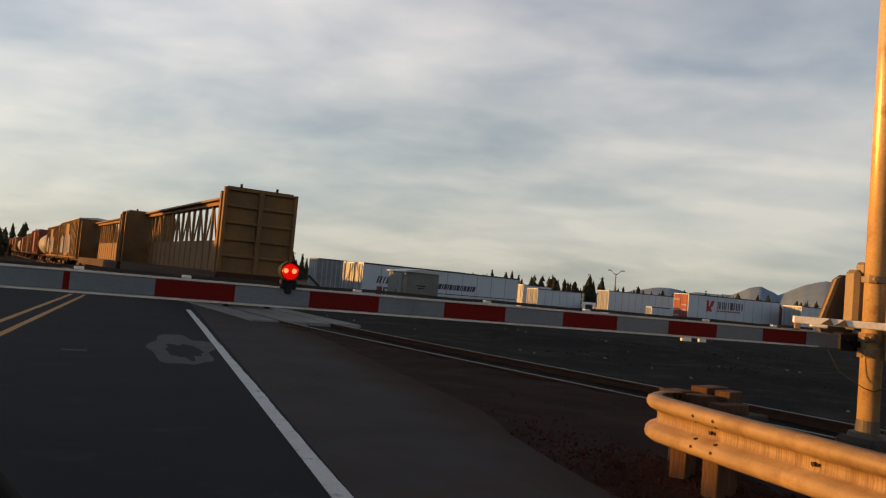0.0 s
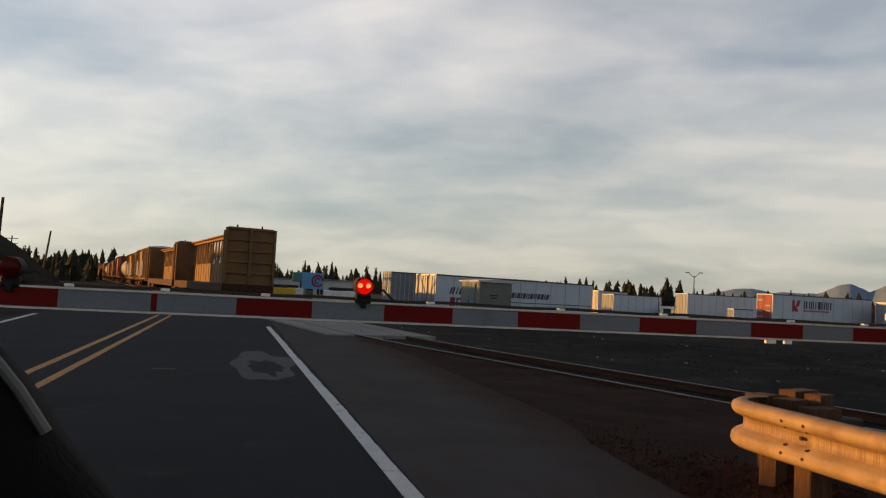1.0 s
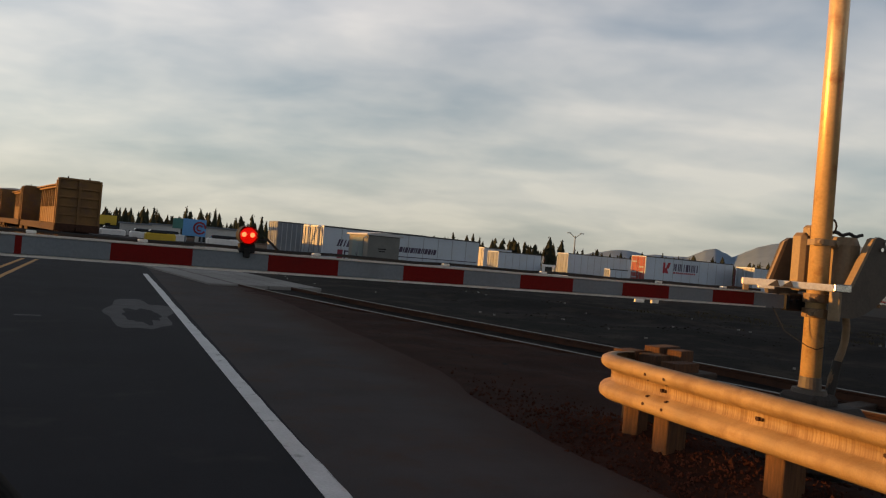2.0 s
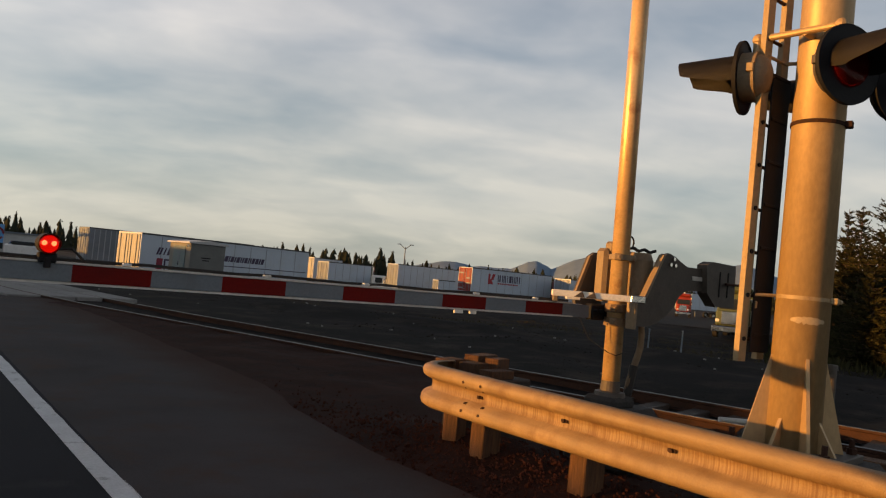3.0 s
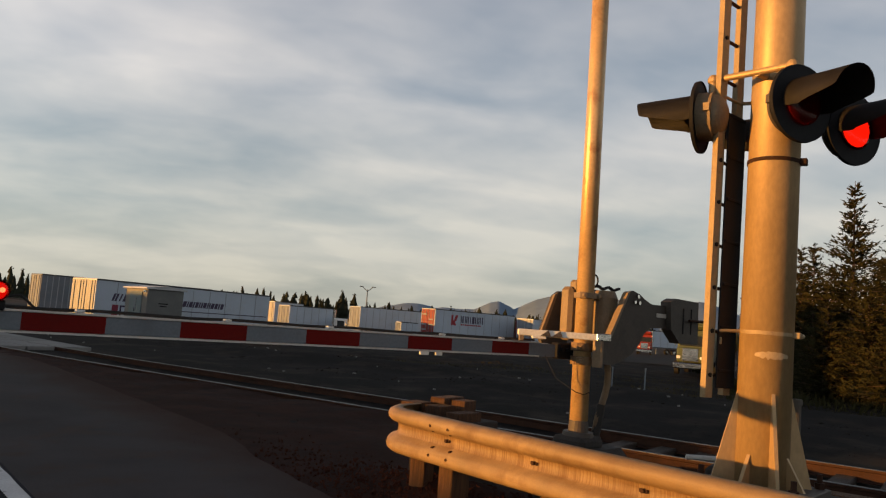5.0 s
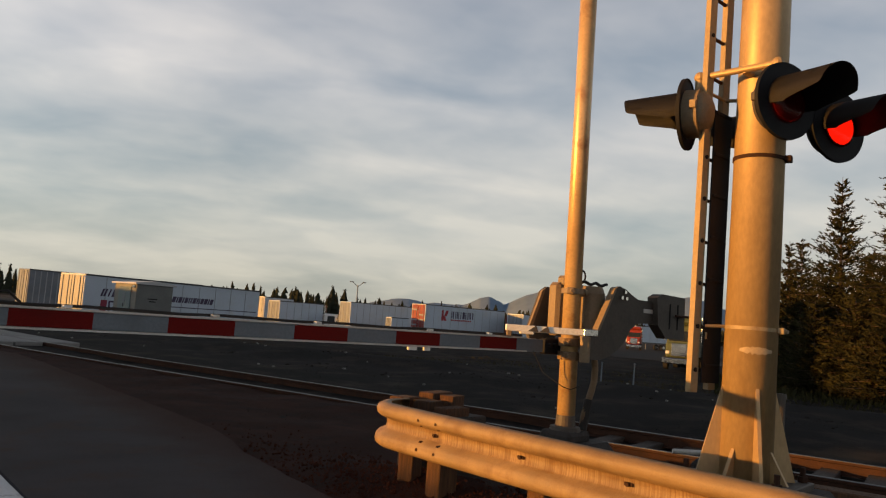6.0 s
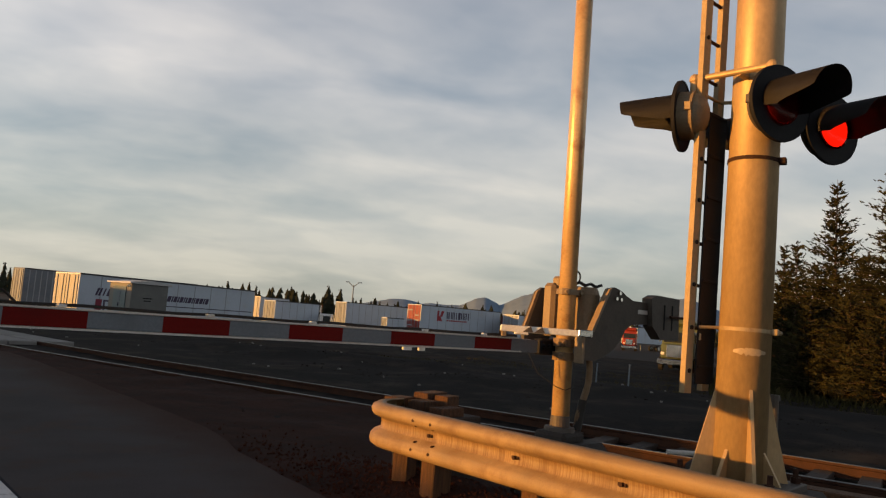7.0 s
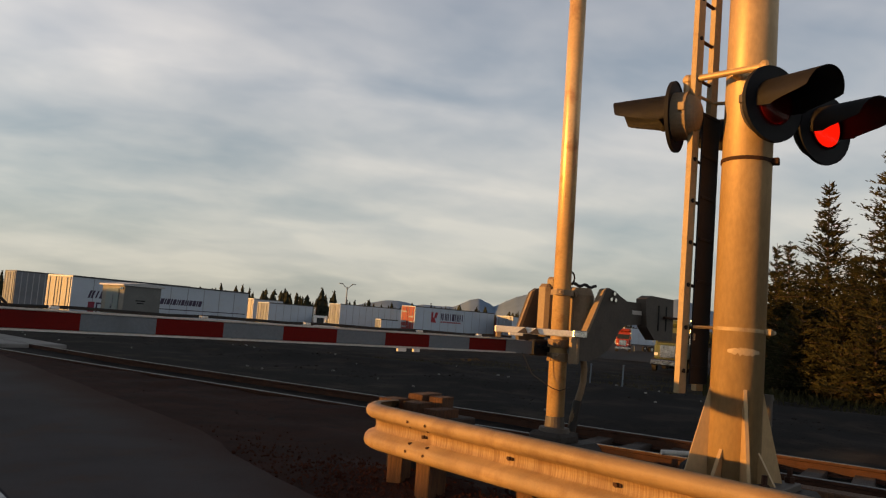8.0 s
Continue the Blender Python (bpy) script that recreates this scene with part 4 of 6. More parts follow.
    for i in range(7):
        part("guard_rib", box(B(), ((lx + rx) / 2 + 0.042, ly - 0.039, 1.20 + 0.305 * i), (0.20, 0.008, 0.022), 0, 0.002), BLACK, g, "pressed rib across the guard")
    part("padlock_hasp", box(rod(B(), (lx + 0.05, ly - 0.03, 1.48), (MX - 0.1, MY + 0.12, 1.49), 0.012, 0.012, 8), (lx + 0.07, ly - 0.03, 1.41), (0.035, 0.02, 0.05), 20, 0.004), LADDERM, g, "small hasp with a padlock")
    part("upper_bracket", rod(rod(B(), (rx, ly, 3.17), (MX, MY + 0.1, 3.17), 0.014, 0.014, 8), (lx, ly, 3.17), (rx, ly, 3.17), 0.012, 0.012, 8), LADDERM, g, "ladder stay")
    # two side arms with a pair of lamps each, back to back
    for (x0, y0), (x1, y1), second in (((4.848, 2.481), (4.814, 3.05), False), ((5.585, 2.451), (5.55, 2.95), True)):
        bm = rod(B(), (x0, y0, 3.30), (x1, y1, 3.30), 0.024, 0.024, 12)
        rod(bm, ((x0 + x1) / 2, MY, 3.30), (MX, MY, 3.30), 0.03, 0.03, 12)
        for x, y in ((x0, y0), (x1, y1)):
            ball(bm, (x, y, 3.30), 0.042, (1, 1, 1), 12, 8)
            rod(bm, (x, y, 3.30), (x, y, 3.15), 0.032, 0.032, 12)
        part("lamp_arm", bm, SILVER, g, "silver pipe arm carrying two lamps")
        build_lamp(g, (x0, y0, 3.009), 197, second)
        build_lamp(g, (x1, y1, 3.025), -18, second)
    g.rotation_euler = (0, radians(MAST_LEAN), 0)


def build_lamp(g, c, az, second):
    """A crossing lamp: round background, hooded lens, domed case behind."""
    c = Vector(c)
    a = radians(az)
    fw = Vector((math.sin(a), math.cos(a), 0))
    right = Vector((fw.y, -fw.x, 0))
    up = Vector((0, 0, 1))
    d0 = c + fw * 0.085
    bm = rod(B(), d0 - fw * 0.10, d0, 0.175, 0.18, 32)
    rod(bm, d0 - fw * 0.115, d0 - fw * 0.095, 0.185, 0.185, 32)
    t = Matrix.Translation(d0 - fw * 0.105) @ fw.to_track_quat("Z", "Y").to_matrix().to_4x4() @ Matrix.Diagonal((0.165, 0.165, 0.10, 1))
    bmesh.ops.create_uvsphere(bm, u_segments=28, v_segments=14, radius=1, matrix=t)
    lamp = part("flashing_lamp", bm, GREYMET if abs(az) > 90 else CASEM, g, "hooded railway warning lamp with a rounded case", at=c)
    bm = rod(B(), d0 - fw * 0.006, d0 + fw * 0.006, 0.262, 0.262, 48)
    rod(bm, d0 - fw * 0.016, d0 + fw * 0.010, 0.264, 0.262, 48, False)
    part("background", bm, BLACK, lamp, "flat round black background")
    for s in (-0.19, 0.19):
        part("latch", box(B(), d0 - fw * 0.09 + right * s + up * 0.02, (0.02, 0.05, 0.06), -az, 0.004), GREYMET if abs(az) > 90 else LADDERM, lamp, "case latch")
    part("lens", lens_mesh(d0 + fw * 0.02, fw, 0.150), LENS, lamp, "red glass lens", smooth=True)
    lamp_element(lamp, d0 + fw * 0.016, az, 0.135, second)
    # hood: an arched shell over the lens, longer at the top
    bm = B()
    rows = []
    n = 56
    for i in range(n + 1):
        th = radians(-16 + 212 * i / n)
        r = 0.168
        ln = 0.12 + 0.28 * smooth01(-0.28, 0.12, math.sin(th)) + 0.055 * max(0.0, math.sin(th))
        p = right * (r * math.cos(th)) + up * (r * math.sin(th))
        q = right * (r * 0.97 * math.cos(th)) + up * (r * 0.94 * math.sin(th) - 0.018)
        rows.append((bm.verts.new(d0 + p), bm.verts.new(d0 + q + fw * ln)))
    for (a0, a1), (b0, b1) in zip(rows, rows[1:]):
        bm.faces.new((a0, a1, b1, b0))
    bmesh.ops.solidify(bm, geom=bm.faces[:], thickness=0.004)
    part("hood", bm, VISORIN, lamp, "long dark sheet metal hood")
    return lamp


def lens_mesh(c, fw, r):
    bm = B()
    t = Matrix.Translation(c) @ fw.to_track_quat("Z", "Y").to_matrix().to_4x4() @ Matrix.Diagonal((r, r, 0.035, 1))
    bmesh.ops.create_uvsphere(bm, u_segments=28, v_segments=12, radius=1, matrix=t)
    return bm


build_mast()

# ---- the train: each car in its own space, x across, y ahead, z up from the rails, origin at its rear coupling ----
TRAIN_Y0, TRAIN_SPEED = 27.0, 14.2
TRAIN = []


def car_base(name, length, label, group):
    g = thing(name, (0, 0, 0), label, "railway car", group)
    sill = box(B(), (0, length / 2, 0.98), (0.7, length - 1.0, 0.28), 0, 0.02)
    part("centre_sill", sill, RUST, g, "dark steel underframe")
    for y in (1.9, length - 1.9):
        bm = box(B(), (0, y, 0.55), (2.0, 0.5, 0.3), 0, 0.04)
        for s in (-0.95, 0.95):
            box(bm, (s, y, 0.5), (0.18, 2.2, 0.32), 0, 0.05)
        tr = part("truck", bm, RUST, g, "dark cast truck frame")
        for dy in (-0.87, 0.87):
            bm = rod(B(), (-0.78, y + dy, 0.42), (0.78, y + dy, 0.42), 0.08, 0.08, 10)
            for s in (-0.75, 0.75):
                rod(bm, (s - 0.06, y + dy, 0.42), (s + 0.06, y + dy, 0.42), 0.42, 0.42, 20)
            part("wheelset", bm, RUST, tr, "steel wheels on an axle")
    for y, d in ((0.0, -1), (length, 1)):
        part("coupler", box(B(), (0, y - d * 0.3, 0.85), (0.25, 0.7, 0.22), 0, 0.03), RUST, g, "steel coupler")
    return g


def centre_beam_car(name):
    L, W, H = 21.6, 2.66, 4.20
    g = car_base(name, L, "empty yellow centre-beam lumber car with end bulkheads", "freight train cars")
    part("deck", box(B(), (0, L / 2, 1.12), (W, L - 0.9, 0.14), 0, 0.01), RUST, g, "dirty rust brown deck")
    for y, d in ((0.62, -1), (L - 0.62, 1)):
        out = [(-W / 2, 1.15), (W / 2, 1.15), (W / 2, H - 0.22), (W / 2 - 0.14, H), (-W / 2 + 0.14, H), (-W / 2, H - 0.22)]
        bh = part("bulkhead", prism(B(), out, (0, y, 0), (1, 0, 0), (0, 0, 1), 0.08), TRAINB, g, "brown ribbed end bulkhead")
        for i in range(6):
            z = 1.2 + (H - 1.3) * i / 5
            part("rib", box(B(), (0, y + d * 0.09, z), (W - 0.12, 0.13, 0.09), 0, 0.01), TRAINB, bh, "horizontal rib")
        for x in (-W / 2 + 0.06, 0.0, W / 2 - 0.06):
            part("post", box(B(), (x, y + d * 0.11, (1.15 + H) / 2), (0.12 if x else 0.16, 0.20, H - 1.25), 0, 0.01), TRAINY if x < 0 else TRAINB, bh, "upright stiffener")
        part("side_strip", box(B(), (-W / 2 - 0.003, y - d * 0.10, (1.15 + H) / 2 - 0.1), (0.10, 0.20, H - 1.35), 0, 0.01), TRAINY, bh, "yellow bulkhead side plate")
        part("side_strip", box(B(), (W / 2 + 0.003, y - d * 0.10, (1.15 + H) / 2 - 0.1), (0.10, 0.20, H - 1.35), 0, 0.01), TRAINY, bh, "yellow bulkhead side plate")
        for x in (-0.75, 0.55):
            part("stake", box(B(), (x, y + d * 0.1, H + 0.05), (0.07, 0.07, 0.12), 0), RUST, bh, "short stake on the bulkhead top")
    part("top_chord", box(box(B(), (0, L / 2, H - 0.12), (0.75, L - 1.3, 0.09), 0, 0.01), (0, L / 2, H - 0.24), (0.34, L - 1.3, 0.16), 0, 0.01), TRAINY, g, "long yellow top chord")
    part("side_sill", box(B(), (-W / 2 + 0.02, L / 2, 0.88), (0.10, L - 1.0, 0.36), 0, 0.01), RUST, g, "dark side sill")
    part("side_sill", box(B(), (W / 2 - 0.02, L / 2, 0.88), (0.10, L - 1.0, 0.36), 0, 0.01), RUST, g, "dark side sill")
    for y in (0.5, L - 0.5):
        part("end_sill", box(B(), (0, y, 0.88), (W - 0.1, 0.14, 0.36), 0, 0.01), RUST, g, "dark end sill")
    part("low_panel", box(B(), (0, L / 2, 1.80), (0.05, L - 1.3, 1.30), 0, 0.01), TRAINB, g, "brown lower web of the centre beam")
    n = 18
    for i in range(n):
        y = 1.3 + (L - 2.6) * i / (n - 1)
        part("upright", box(B(), (0, y, 2.6), (0.11, 0.13, 2.95), 0, 0.01), TRAINY, g, "yellow centre post")
        if i < n - 1:
            dy = (L - 2.6) / (n - 1)
            sgn = 1 if i % 2 else -1
            m = Matrix.Rotation(math.atan2(sgn * dy, 2.0), 4, "X")
            part("brace", box(B(), (0, y + dy / 2, 2.95), (0.06, 0.08, 2.1), 0, 0.0, m), TRAINY, g, "slanted brace")
    return g, L


def box_car(name, paint, label, H=4.35, roof=True, graffiti=False, L=17.0):
    W = 2.85
    g = car_base(name, L, label, "freight train cars")
    body = part("body", box(B(), (0, L / 2, (1.05 + H) / 2), (W, L - 1.1, H - 1.05), 0, 0.03), paint, g)
    if roof:
        part("roof", prism(B(), ((-W / 2 - 0.03, 0), (W / 2 + 0.03, 0), (W / 2, 0.07), (0, 0.2), (-W / 2, 0.07)), (0, L / 2, H - 0.02), (1, 0, 0), (0, 0, 1), L - 1.0), ROOFG, g, "pale galvanised roof")
    for i in range(15):
        y = 1.0 + (L - 2.0) * i / 14
        for s in (-1, 1):
            part("side_post", box(B(), (s * (W / 2 + 0.03), y, (1.1 + H) / 2), (0.07, 0.09, H - 1.2), 0, 0.006), paint, g)
    for z in np.linspace(1.4, H - 0.3, 5):
        part("end_rib", box(B(), (0, 0.53, z), (W - 0.2, 0.06, 0.14), 0, 0.02), paint, g)
    part("door", box(B(), (-W / 2 - 0.05, L / 2, (1.1 + H) / 2 - 0.1), (0.06, 3.0, H - 1.5), 0, 0.01), paint, g, "sliding side door")
    part("ladder", box(box(B(), (-W / 2 - 0.05, 0.75, 2.4), (0.04, 0.05, 2.6), 0), (-W / 2 - 0.05, 1.15, 2.4), (0.04, 0.05, 2.6), 0), RUST, g, "side ladder")
    if graffiti:
        for y, w in ((5.0, 2.6), (8.2, 2.2), (11.4, 2.8)):
            part("spray_paint", prism(B(), ((0, 0), (w, 0.1), (w * 0.95, 1.5), (w * 0.5, 1.8), (w * 0.1, 1.45)), (-W / 2 - 0.075, y, 1.4), (0, 1, 0), (0, 0, 1), 0.01), TRAINU, g, "blue and pale spray paint patch")
    return g, L


def tank_car(name):
    L = 14.5
    g = car_base(name, L, "grey railway tank car", "freight train cars")
    bm = rod(B(), (0, 1.0, 2.45), (0, L - 1.0, 2.45), 1.4, 1.4, 32)
    for y, d in ((1.0, -1), (L - 1.0, 1)):
        bmesh.ops.create_uvsphere(bm, u_segments=28, v_segments=14, radius=1, matrix=Matrix.Translation((0, y, 2.45)) @ Matrix.Diagonal((1.4, 0.5, 1.4, 1)))
    part("tank", bm, TRAING, g, "rounded grey tank", smooth=True)
    part("dome", rod(B(), (0, L / 2, 3.8), (0, L / 2, 4.15), 0.5, 0.5, 20), TRAING, g, "valve dome")
    return g, L


def build_train():
    pos = 0.0
    makers = [lambda: centre_beam_car("lumber_car"), lambda: centre_beam_car("lumber_car"),
              lambda: box_car("box_car", TRAINB, "brown box car with a pale roof and spray paint", 4.45, True, True),
              lambda: box_car("box_car", TRAINY, "yellow box car with a pale roof", 4.3, True, True),
              lambda: tank_car("tank_car"), lambda: box_car("box_car", TRAINR, "oxide red box car", 4.5, False),
              lambda: box_car("box_car", TRAINB, "dark brown box car", 4.2, False),
              lambda: box_car("box_car", TRAINR, "dark oxide red box car", 3.9, False),
              lambda: tank_car("tank_car"), lambda: box_car("box_car", TRAINB, "dark brown box car", 4.2, False),
              lambda: box_car("box_car", TRAINR, "oxide red box car", 4.2, False),
              lambda: box_car("box_car", TRAINB, "dark brown box car", 4.2, False)]
    for mk in makers:
        g, L = mk()
        TRAIN.append((g, pos, L))
        pos += L + 0.5


build_train()
TRACK_LEN = [(0.0, 0.0)]
_y = 0.0
while _y < 480:
    _a = track_x(_y + 1) - track_x(_y)
    _y += 1
    TRACK_LEN.append((TRACK_LEN[-1][0] + math.hypot(1, _a), _y))


def track_at(s):
    ss, yy = [p[0] for p in TRACK_LEN], [p[1] for p in TRACK_LEN]
    y = float(np.interp(s, ss, yy))
    return Vector((track_x(y), y, RAIL_Z))


S0 = float(np.interp(TRAIN_Y0, [p[1] for p in TRACK_LEN], [p[0] for p in TRACK_LEN]))


def train_pose(pos, length, t):
    a = track_at(S0 + pos + TRAIN_SPEED * t)
    b = track_at(S0 + pos + length + TRAIN_SPEED * t)
    d = b - a
    return pose(a.x, a.y, a.z, 0, 0, math.degrees(math.atan2(-d.x, d.y)))


# ---- truck lot beyond the track ----


def P(az, d, z=0.0):
    """A place by its bearing from the road's heading and its distance."""
    return Vector((d * math.sin(radians(az)), d * math.cos(radians(az)), z))


LOT_Z = -1.05


def along(a, b):
    d = b - a
    return math.degrees(math.atan2(d.y, d.x))


def bars(parent, o, ax, up, widths, height, material, name="decal_bar", lean=0.0, gap=0.12):
    """Writing drawn as plain bars of its size and colour."""
    x = 0.0
    n = ax.cross(up).normalized()
    for w in widths:
        if w > 0:
            part(name, prism(B(), ((x, 0), (x + w, 0), (x + w + lean, height), (x + lean, height)), o + n * 0.012, ax, up, 0.012), material, parent, "plain coloured bar of lettering")
        x += abs(w) + gap


def trailer(a, b, z, skin, label, doors_at="a", height=4.1, seams=12, name="semi_trailer", tilt=0.0, wheels="b", decal=None, base=1.15, doors=None):
    """A box trailer whose side, seen from the road, runs from a to b (left to right); its body lies behind that side."""
    a, b = Vector(a), Vector(b)
    a.z = b.z = 0
    u = (b - a).normalized()
    back = Vector((-u.y, u.x, 0))
    L = (b - a).length
    W = 2.55
    g = thing(name, (*((a + b) / 2 + back * W / 2).xy, z), label, "semi-trailer", "parked semi-trailers")
    rz = along(a, b)
    mid = (a + b) / 2 + back * W / 2
    body = part("body", box(B(), (mid.x, mid.y, z + (base + height) / 2), (L, W, height - base), rz, 0.03), skin, g)
    for zz, h in ((height - 0.05, 0.10), (base + 0.06, 0.14)):
        p = (a + b) / 2 - back * 0.012
        part("rail", box(B(), (p.x, p.y, z + zz), (L - 0.02, 0.04, h), rz), DARKRAIL, g, "dark metal edge rail")
    for i in range(1, seams):
        p = a + u * (L * i / seams) - back * 0.006
        part("seam", box(B(), (p.x, p.y, z + (base + height) / 2), (0.07 if skin is VANG else 0.05, 0.03 if skin is VANG else 0.018, height - base - 0.3), rz), SEAM, g)
    e = a if doors_at == "a" else b
    s = -1 if doors_at == "a" else 1
    for k in (0.27, 0.73):
        p = e + back * W * k + u * s * 0.02
        d = part("door", box(B(), (p.x, p.y, z + (base + height) / 2), (0.05, W * 0.44, height - base - 0.2), rz, 0.01), doors or VAND, g, "rear door with locking rods")
        for q in (-0.3, 0.3):
            p2 = p + back * q + u * s * 0.04
            part("lock_rod", rod(B(), (p2.x, p2.y, z + base + 0.1), (p2.x, p2.y, z + height - 0.15), 0.025, 0.025, 6), VANG, d, "door locking rod")
    w0 = L - 3.2 if wheels == "b" else 1.6
    for off in (w0, w0 + 1.25):
        for k in (0.12, 0.88):
            p = a + u * off + back * W * k
            n = back * 0.16
            wh = part("wheel", rod(B(), p - n + Vector((0, 0, z + 0.5)), p + n + Vector((0, 0, z + 0.5)), 0.5, 0.5, 20), RUBBER, g, "black tyre")
            part("rim", rod(B(), p - n * 1.1 + Vector((0, 0, z + 0.5)), p + n * 1.1 + Vector((0, 0, z + 0.5)), 0.28, 0.28, 14), CHROME, wh)
    for k in (0.2, 0.8):
        p = a + u * (L - w0 - 0.4) + back * W * k
        part("landing_leg", box(B(), (p.x, p.y, z + base / 2), (0.14, 0.14, base), rz), VANG, g, "landing leg")
    if decal:
        decal(g, a, u, z, back)
    return g


def tractor(at, az, z, paint, label, sleeper=True):
    """A long-nosed truck tractor that faces along az."""
    f = Vector((math.sin(radians(az)), math.cos(radians(az)), 0))
    r = Vector((f.y, -f.x, 0))
    at = Vector(at)
    at.z = z
    rz = -az
    g = thing("truck_tractor", at, label, "truck", "parked trucks")

    def blk(name, along_f, zz, size, ma, lab="", bev=0.06, side=0.0):
        p = at + f * along_f + r * side
        return part(name, box(B(), (p.x, p.y, z + zz), (size[0], size[1], size[2]), rz, bev), ma, g, lab)

    blk("chassis", -1.0, 0.85, (0.9, 6.6, 0.25), BLACK, "black frame", 0.02)
    blk("hood", 2.1, 1.45, (1.9, 1.7, 1.1), paint, "", 0.12)
    blk("cab", 0.6, 1.95, (2.3, 1.6, 2.0), paint, "", 0.12)
    if sleeper:
        blk("sleeper", -0.9, 2.25, (2.4, 1.6, 2.6), paint, "", 0.12)
        blk("roof_fairing", -0.4, 3.55, (2.2, 2.2, 0.5), paint, "", 0.2)
    blk("windscreen", 1.41, 2.45, (1.95, 0.04, 0.75), GLASSD, "dark windscreen", 0.01)
    for s in (-1.16, 1.16):
        blk("side_window", 0.7, 2.4, (0.03, 0.8, 0.6), GLASSD, "dark side window", 0.0, s)
        blk("mirror", 1.35, 2.3, (0.10, 0.12, 0.5), CHROME, "door mirror", 0.02, s * 1.12)
        p = at + f * -0.1 + r * s
        part("exhaust_stack", rod(B(), (p.x, p.y, z + 1.2), (p.x, p.y, z + 3.9), 0.07, 0.07, 10), CHROME, g, "chrome stack")
    blk("grille", 2.96, 1.45, (1.1, 0.05, 0.9), CHROME, "chrome grille", 0.02)
    blk("bumper", 3.05, 0.65, (2.3, 0.2, 0.4), CHROME, "chrome bumper", 0.05)
    for s in (-0.8, 0.8):
        blk("headlamp", 2.97, 1.25, (0.26, 0.06, 0.2), WHITEBAR, "headlamp", 0.02, s)
    for off in (2.1, -2.4, -3.6):
        for s in (-1.0, 1.0):
            p = at + f * off + r * s + Vector((0, 0, 0.5))
            n = r * 0.15
            wh = part("wheel", rod(B(), p - n, p + n, 0.5, 0.5, 18), RUBBER, g, "black tyre")
            part("rim", rod(B(), p - n * 1.1, p + n * 1.1, 0.28, 0.28, 12), CHROME, wh)
    return g


UP = Vector((0, 0, 1))


def decal_navy(g, a, u, z, back):
    bars(g, a + u * 1.15 + UP * (z + 2.78), u, UP, (0.15, 0.15, -0.05, 0.10, -0.05, 0.3), 0.48, NAVY, lean=0.18, gap=0.06)
    bars(g, a + u * 1.2 + UP * (z + 1.5), u, UP, (0.45,), 1.05, MAROON, lean=0.05)
    bars(g, a + u * 1.8 + UP * (z + 2.42), u, UP, (2.4,), 0.11, NAVY)
    bars(g, a + u * 1.8 + UP * (z + 1.5), u, UP, (0.12,), 0.92, NAVY)
    bars(g, a + u * 6.7 + UP * (z + 2.72), u, UP, (0.30, 0.12, 0.27, 0.13, 0.27, 0.11, 0.14, 0.27, 0.12, 0.11, 0.27, 0.28, 0.13, 0.27), 0.40, NAVY, lean=0.13, gap=0.07)
    bars(g, a + u * 6.4 + UP * (z + 2.36), u, UP, (8.6,), 0.06, NAVY)


def decal_red(g, a, u, z, back):
    o = a + u * 2.6 + UP * (z + 2.3)
    prs = ((0, 0, 0.32, 1.25, 0.0), (0.42, 0.55, 0.42, 0.7, 0.28), (0.42, 0.0, 0.42, 0.62, -0.28))
    n = u.cross(UP).normalized()
    for x, y, w, h, lean in prs:
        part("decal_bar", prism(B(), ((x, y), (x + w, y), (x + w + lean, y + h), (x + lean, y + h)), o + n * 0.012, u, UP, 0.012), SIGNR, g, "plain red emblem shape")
    bars(g, a + u * 4.2 + UP * (z + 2.65), u, UP, (0.14, 0.2, -0.03, 0.14, 0.16, 0.14, -0.03, 0.12, -0.03, 0.38, 0.16, -0.02, 0.14, 0.12, 0.14, -0.03, 0.16), 0.85, NAVY, gap=0.10)
    bars(g, a + u * 4.2 + UP * (z + 2.35), u, UP, (0.3, 0.2, 0.24, 0.22, 0.2, 0.26, 0.22, 0.24, 0.2, 0.22, 0.2), 0.18, SIGNR, gap=0.09)


